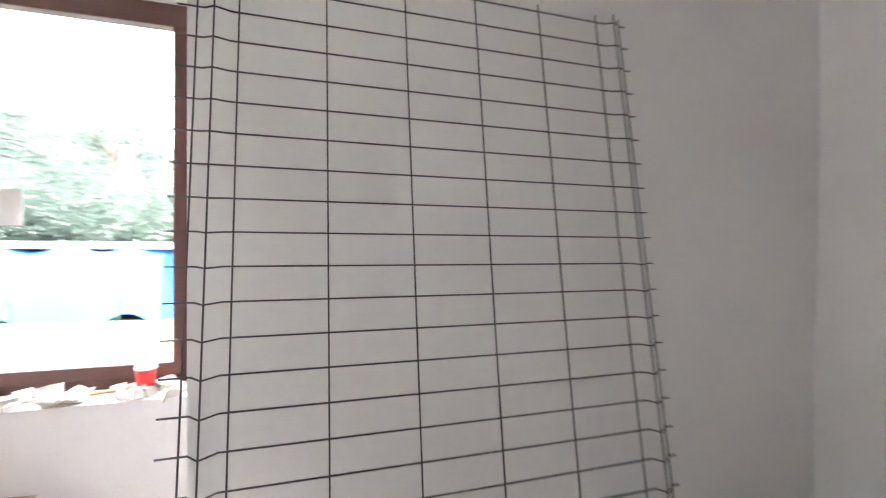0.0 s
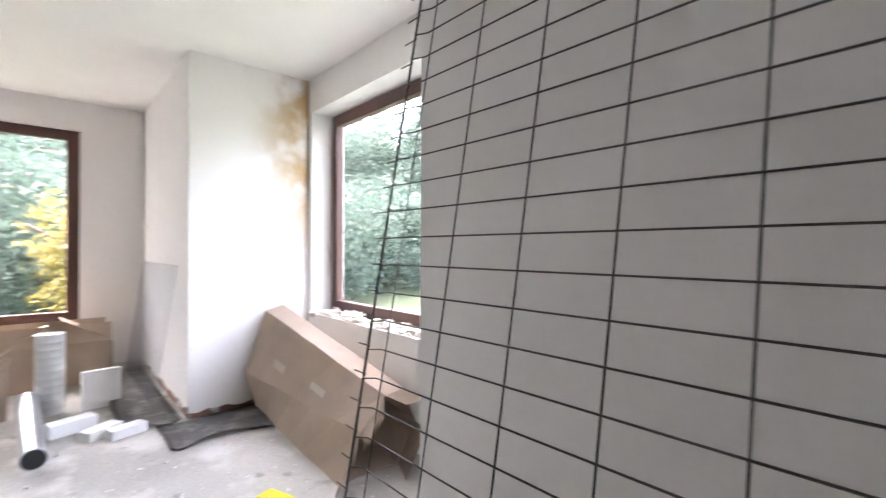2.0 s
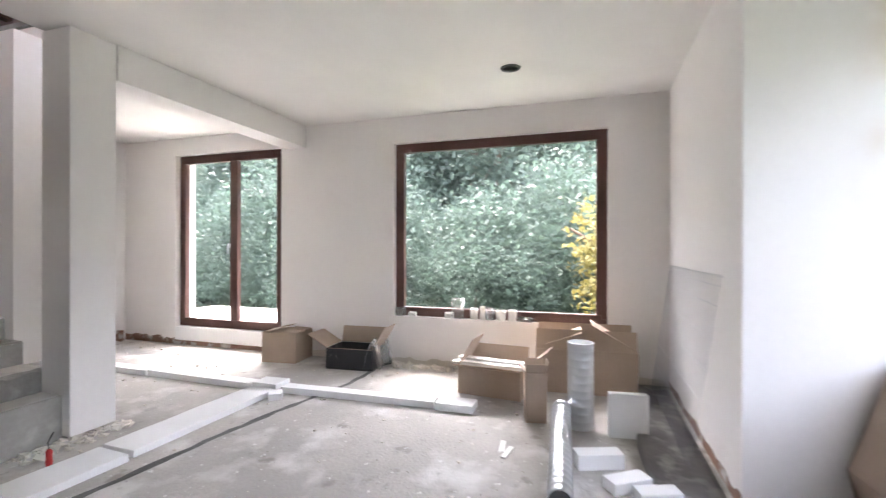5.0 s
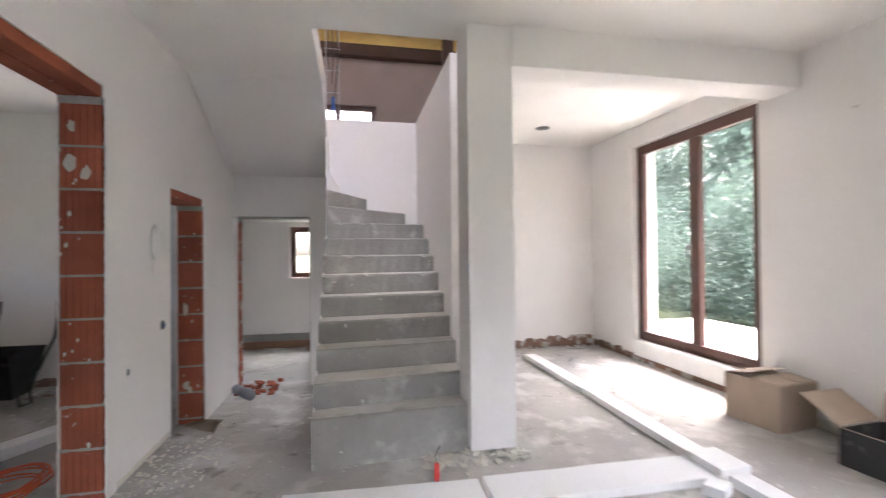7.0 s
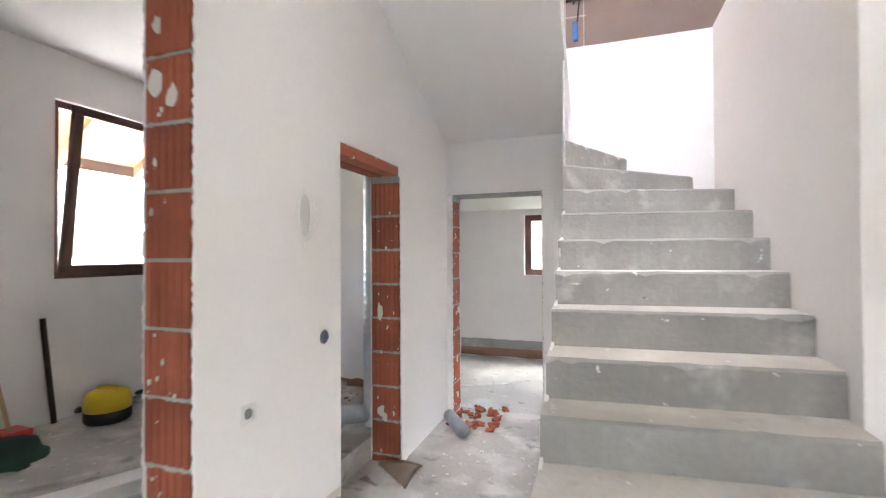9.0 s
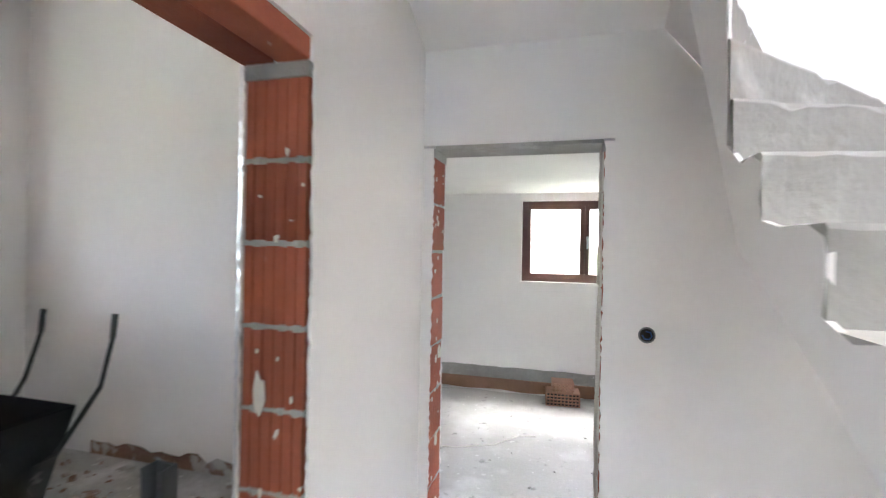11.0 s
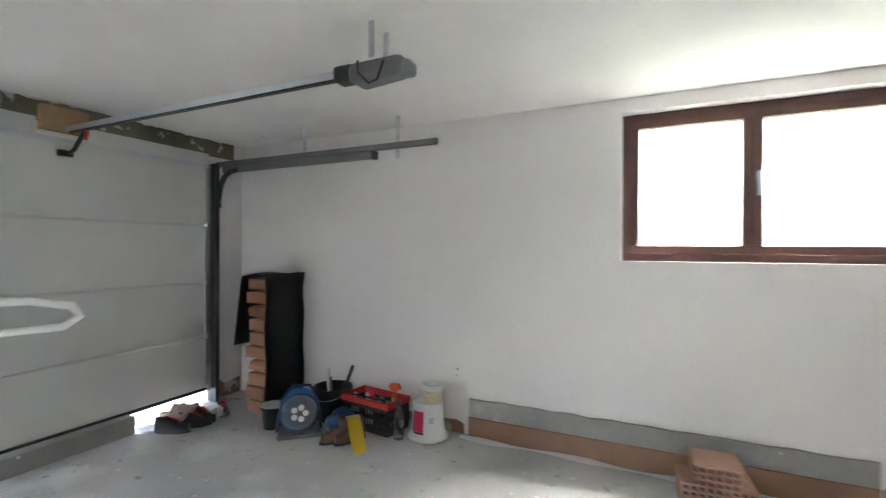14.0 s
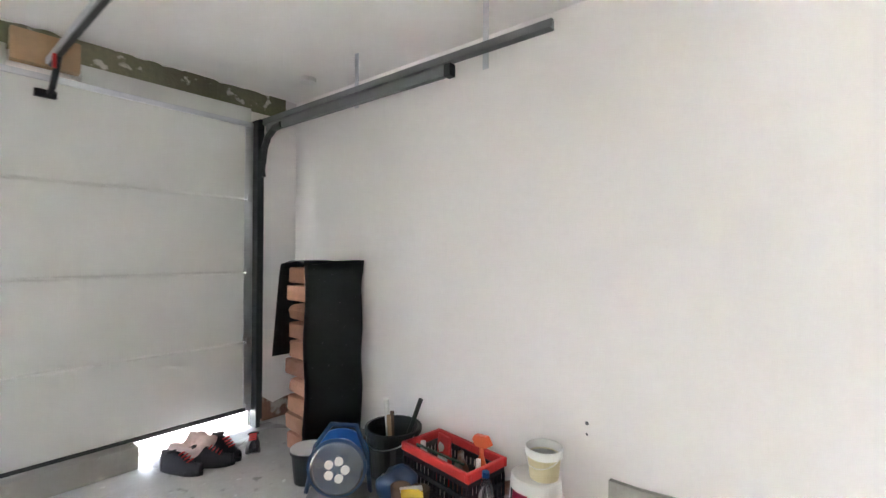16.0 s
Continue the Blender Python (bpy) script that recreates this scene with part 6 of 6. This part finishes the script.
for j in range(rows_ + 1):
    z = 0.25 * j / rows_
    half = 0.185 if z < 0.15 else 0.12
    part("shelf", box(-half, half, -0.12, 0.115, max(0, z - 0.006), z + 0.006), PALE_CLAY, t)
# black box inside the cells stands in for their shade
part("core", box(-0.17, 0.17, -0.1, 0.09, 0.004, 0.13), BLACK, t, "black filler standing in for shade in the hollows")
t = thing("floor_wire", (0, 0, GARAGE + 0.004), "thin pale wire lying on the garage floor", "wire")
part("wire", add_path(bmesh.new(), [(0.25, -7.3, 0), (-0.1, -7.35, 0.004), (-0.4, -7.5, 0), (-0.6, -7.75, 0.004), (-0.75, -7.8, 0)], 0.004), WHITE_PLASTIC, t)

# ---- outdoors ----
def ground_height(x, y):
    h = -0.95
    if x < -9:
        h += 0.13 * (-9 - x) if x > -70 else 7.9
    if y > 26:
        h += 0.12 * min(40, y - 26)
    return h


axis_vals = sorted({*[-1500, -700, -300, -150, -100, -80], *[-64 + 4 * k for k in range(33)], *[80, 100, 150, 300, 700, 1500]})
bm = bmesh.new()
grid = [[bm.verts.new((x, y, ground_height(x, y) + (0.15 * noise.noise(Vector((x, y, 0)) * 0.2) if abs(x) > 8 or y > 8 else -0.05))) for y in axis_vals] for x in axis_vals]
for i in range(len(axis_vals) - 1):
    for j in range(len(axis_vals) - 1):
        bm.faces.new((grid[i][j], grid[i + 1][j], grid[i + 1][j + 1], grid[i][j + 1]))
tagged(part("ground", bm, GRASS_GROUND, smooth=True), "rough grassy ground rising to a wooded hill", "ground", kind="structure")
structure("terrace", box(-8.2, -5.65, -7.5, -2.6, -0.9, 0.12, 0.02), TERRACE, "pale concrete terrace outside the balcony door", "terrace")


def crown_mesh(seed, r, h, leaves, size):
    """Leaf clumps gathered on many boughs: thousands of small blades with gaps between the boughs."""
    rng = np.random.default_rng(seed)
    boughs = rng.normal(size=(46, 3))
    boughs /= np.linalg.norm(boughs, axis=1)[:, None]
    boughs *= (rng.uniform(0.35, 1.0, 46) ** 0.5)[:, None]
    boughs = boughs * np.array((r, r, h / 2)) + np.array((0, 0, h / 2))
    at = boughs[rng.integers(0, 46, leaves)] + rng.normal(size=(leaves, 3)) * r * 0.17
    u = rng.normal(size=(leaves, 3))
    u /= np.linalg.norm(u, axis=1)[:, None]
    v = np.cross(u, rng.normal(size=(leaves, 3)))
    v /= np.linalg.norm(v, axis=1)[:, None]
    s = size * rng.uniform(0.5, 1.3, leaves)[:, None]
    pts = np.stack([at - u * s, at + v * s * 0.5, at + u * s, at - v * s * 0.5], 1).reshape(-1, 3)
    me = bpy.data.meshes.new("crown")
    me.from_pydata(pts.tolist(), [], [(4 * k, 4 * k + 1, 4 * k + 2, 4 * k + 3) for k in range(leaves)])
    return me


def tree(at, crown, height, leaf, label):
    t = thing("tree", at, label, "tree", "trees of the wood")
    part("trunk", add_path(bmesh.new(), [(0, 0, -0.4), (0.05, 0.02, height * 0.3), (-0.08, 0.1, height * 0.65)], 0.16, 8), BARK, t)
    for k in range(4):
        a = 1.57 * k + at[0]
        part("limb", tube((0, 0, height * (0.3 + 0.08 * k)), (1.4 * math.cos(a), 1.4 * math.sin(a), height * (0.5 + 0.08 * k)), 0.07, 6, 0.03), BARK, t)
    c = part("crown", crown, None, t)
    c.location = (0, 0, height * 0.12)
    return t


crowns = []
for k in range(3):
    me = crown_mesh(11 + k, 3.1, 8.6, 9000, 0.14)
    me.materials.append(HILL_LEAF if k else LEAF)
    crowns.append(me)
gold = crown_mesh(31, 1.25, 3.6, 4000, 0.085)
gold.materials.append(GOLD_LEAF)
first = [tree((-23 - 3 * k, -4 + 7 * k, ground_height(-23 - 3 * k, 0) - 0.2), c, 10.0, None, "leafy green tree on the slope of the wood") for k, c in enumerate(crowns)]
tree((-10.8, 1.53, ground_height(-10.8, 0) - 0.2), gold, 4.2, None, "smaller tree with yellowing leaves")
rnd = random.Random(17)
spots = [(-22 - 5.5 * i + rnd.uniform(-1.5, 1.5), -30 + 5.2 * j + rnd.uniform(-1.6, 1.6)) for i in range(4) for j in range(14)]
spots += [(-34 + 5.2 * j + rnd.uniform(-1.5, 1.5), 42 + 7 * i + rnd.uniform(-2, 2)) for i in range(2) for j in range(11)]
for x, y in spots:
    s = rnd.uniform(0.8, 1.25)
    c = copy_thing(rnd.choice(first), pose(x, y, ground_height(x, y) - 0.3, 0, 0, rnd.uniform(0, 360)) @ Matrix.Diagonal((s, s, s, 1)))

# bushes along the edge of the wood
shrub = crown_mesh(41, 2.2, 3.4, 9000, 0.085)
shrub.materials.append(HILL_LEAF)
first_bush = thing("bush", (-14.5, -1.0, ground_height(-14.5, 0) - 0.1), "dense green bush at the edge of the wood", "bush", "bushes")
part("leaves", shrub, None, first_bush)
part("stem", tube((0, 0, -0.3), (0.1, 0, 1.6), 0.05, 6, 0.02), BARK, first_bush)
for i in range(3):
    for j in range(13):
        x, y, s = -14.5 - 2.6 * i + rnd.uniform(-0.7, 0.7), -24 + 3.3 * j + rnd.uniform(-0.8, 0.8), rnd.uniform(0.8, 1.4)
        copy_thing(first_bush, pose(x, y, ground_height(x, y) - 0.15, 0, 0, rnd.uniform(0, 360)) @ Matrix.Diagonal((s, s, s, 1)))

for j in range(11):
    x, y, s = -12.4 + rnd.uniform(-0.4, 0.4), -21 + 2.6 * j + rnd.uniform(-0.5, 0.5), rnd.uniform(0.6, 0.85)
    copy_thing(first_bush, pose(x, y, ground_height(x, y) - 0.15, 0, 0, rnd.uniform(0, 360)) @ Matrix.Diagonal((s, s, s, 1)))
for j in range(13):
    x, y, s = -30 + 2.9 * j + rnd.uniform(-0.8, 0.8), 29 + rnd.uniform(-1.5, 1.5), rnd.uniform(1.5, 2.1)
    copy_thing(first_bush, pose(x, y, ground_height(x, y) - 0.15, 0, 0, rnd.uniform(0, 360)) @ Matrix.Diagonal((s, s, s, 1)))

# tarpaulin-covered heap, fence posts
t = thing("covered_heap", (-8.0, 17.5, -0.95), "heap covered with a bright blue tarpaulin", "covered heap")
bm = bmesh.new()
nx, ny = 24, 10
g = [[bm.verts.new((-4.2 + 8.4 * i / nx, -1.6 + 3.2 * j / ny, max(0.0, (2.15 if 0 < j < ny and 0 < i < nx else 0.05) + 0.12 * math.sin(i * 1.3) + 0.10 * math.sin(j * 2.1 + i * 0.7)))) for j in range(ny + 1)] for i in range(nx + 1)]
for i in range(nx):
    for j in range(ny):
        bm.faces.new((g[i][j], g[i + 1][j], g[i + 1][j + 1], g[i][j + 1]))
part("tarpaulin", bm, TARP, t)
part("top_sheet", box(-4.0, 4.0, -1.2, 1.2, 2.2, 2.42, 0.06), TERRACE, t, "pale sheeting on top")
for k in range(6):
    t = thing("fence_post", (-9.5 + 1.9 * k, 11.5, -1.0), "thin green metal fence post in the grass", "fence post", "fence posts")
    part("post", tube((0, 0, 0), (0, 0, 1.25), 0.025, 8), GREEN, t)
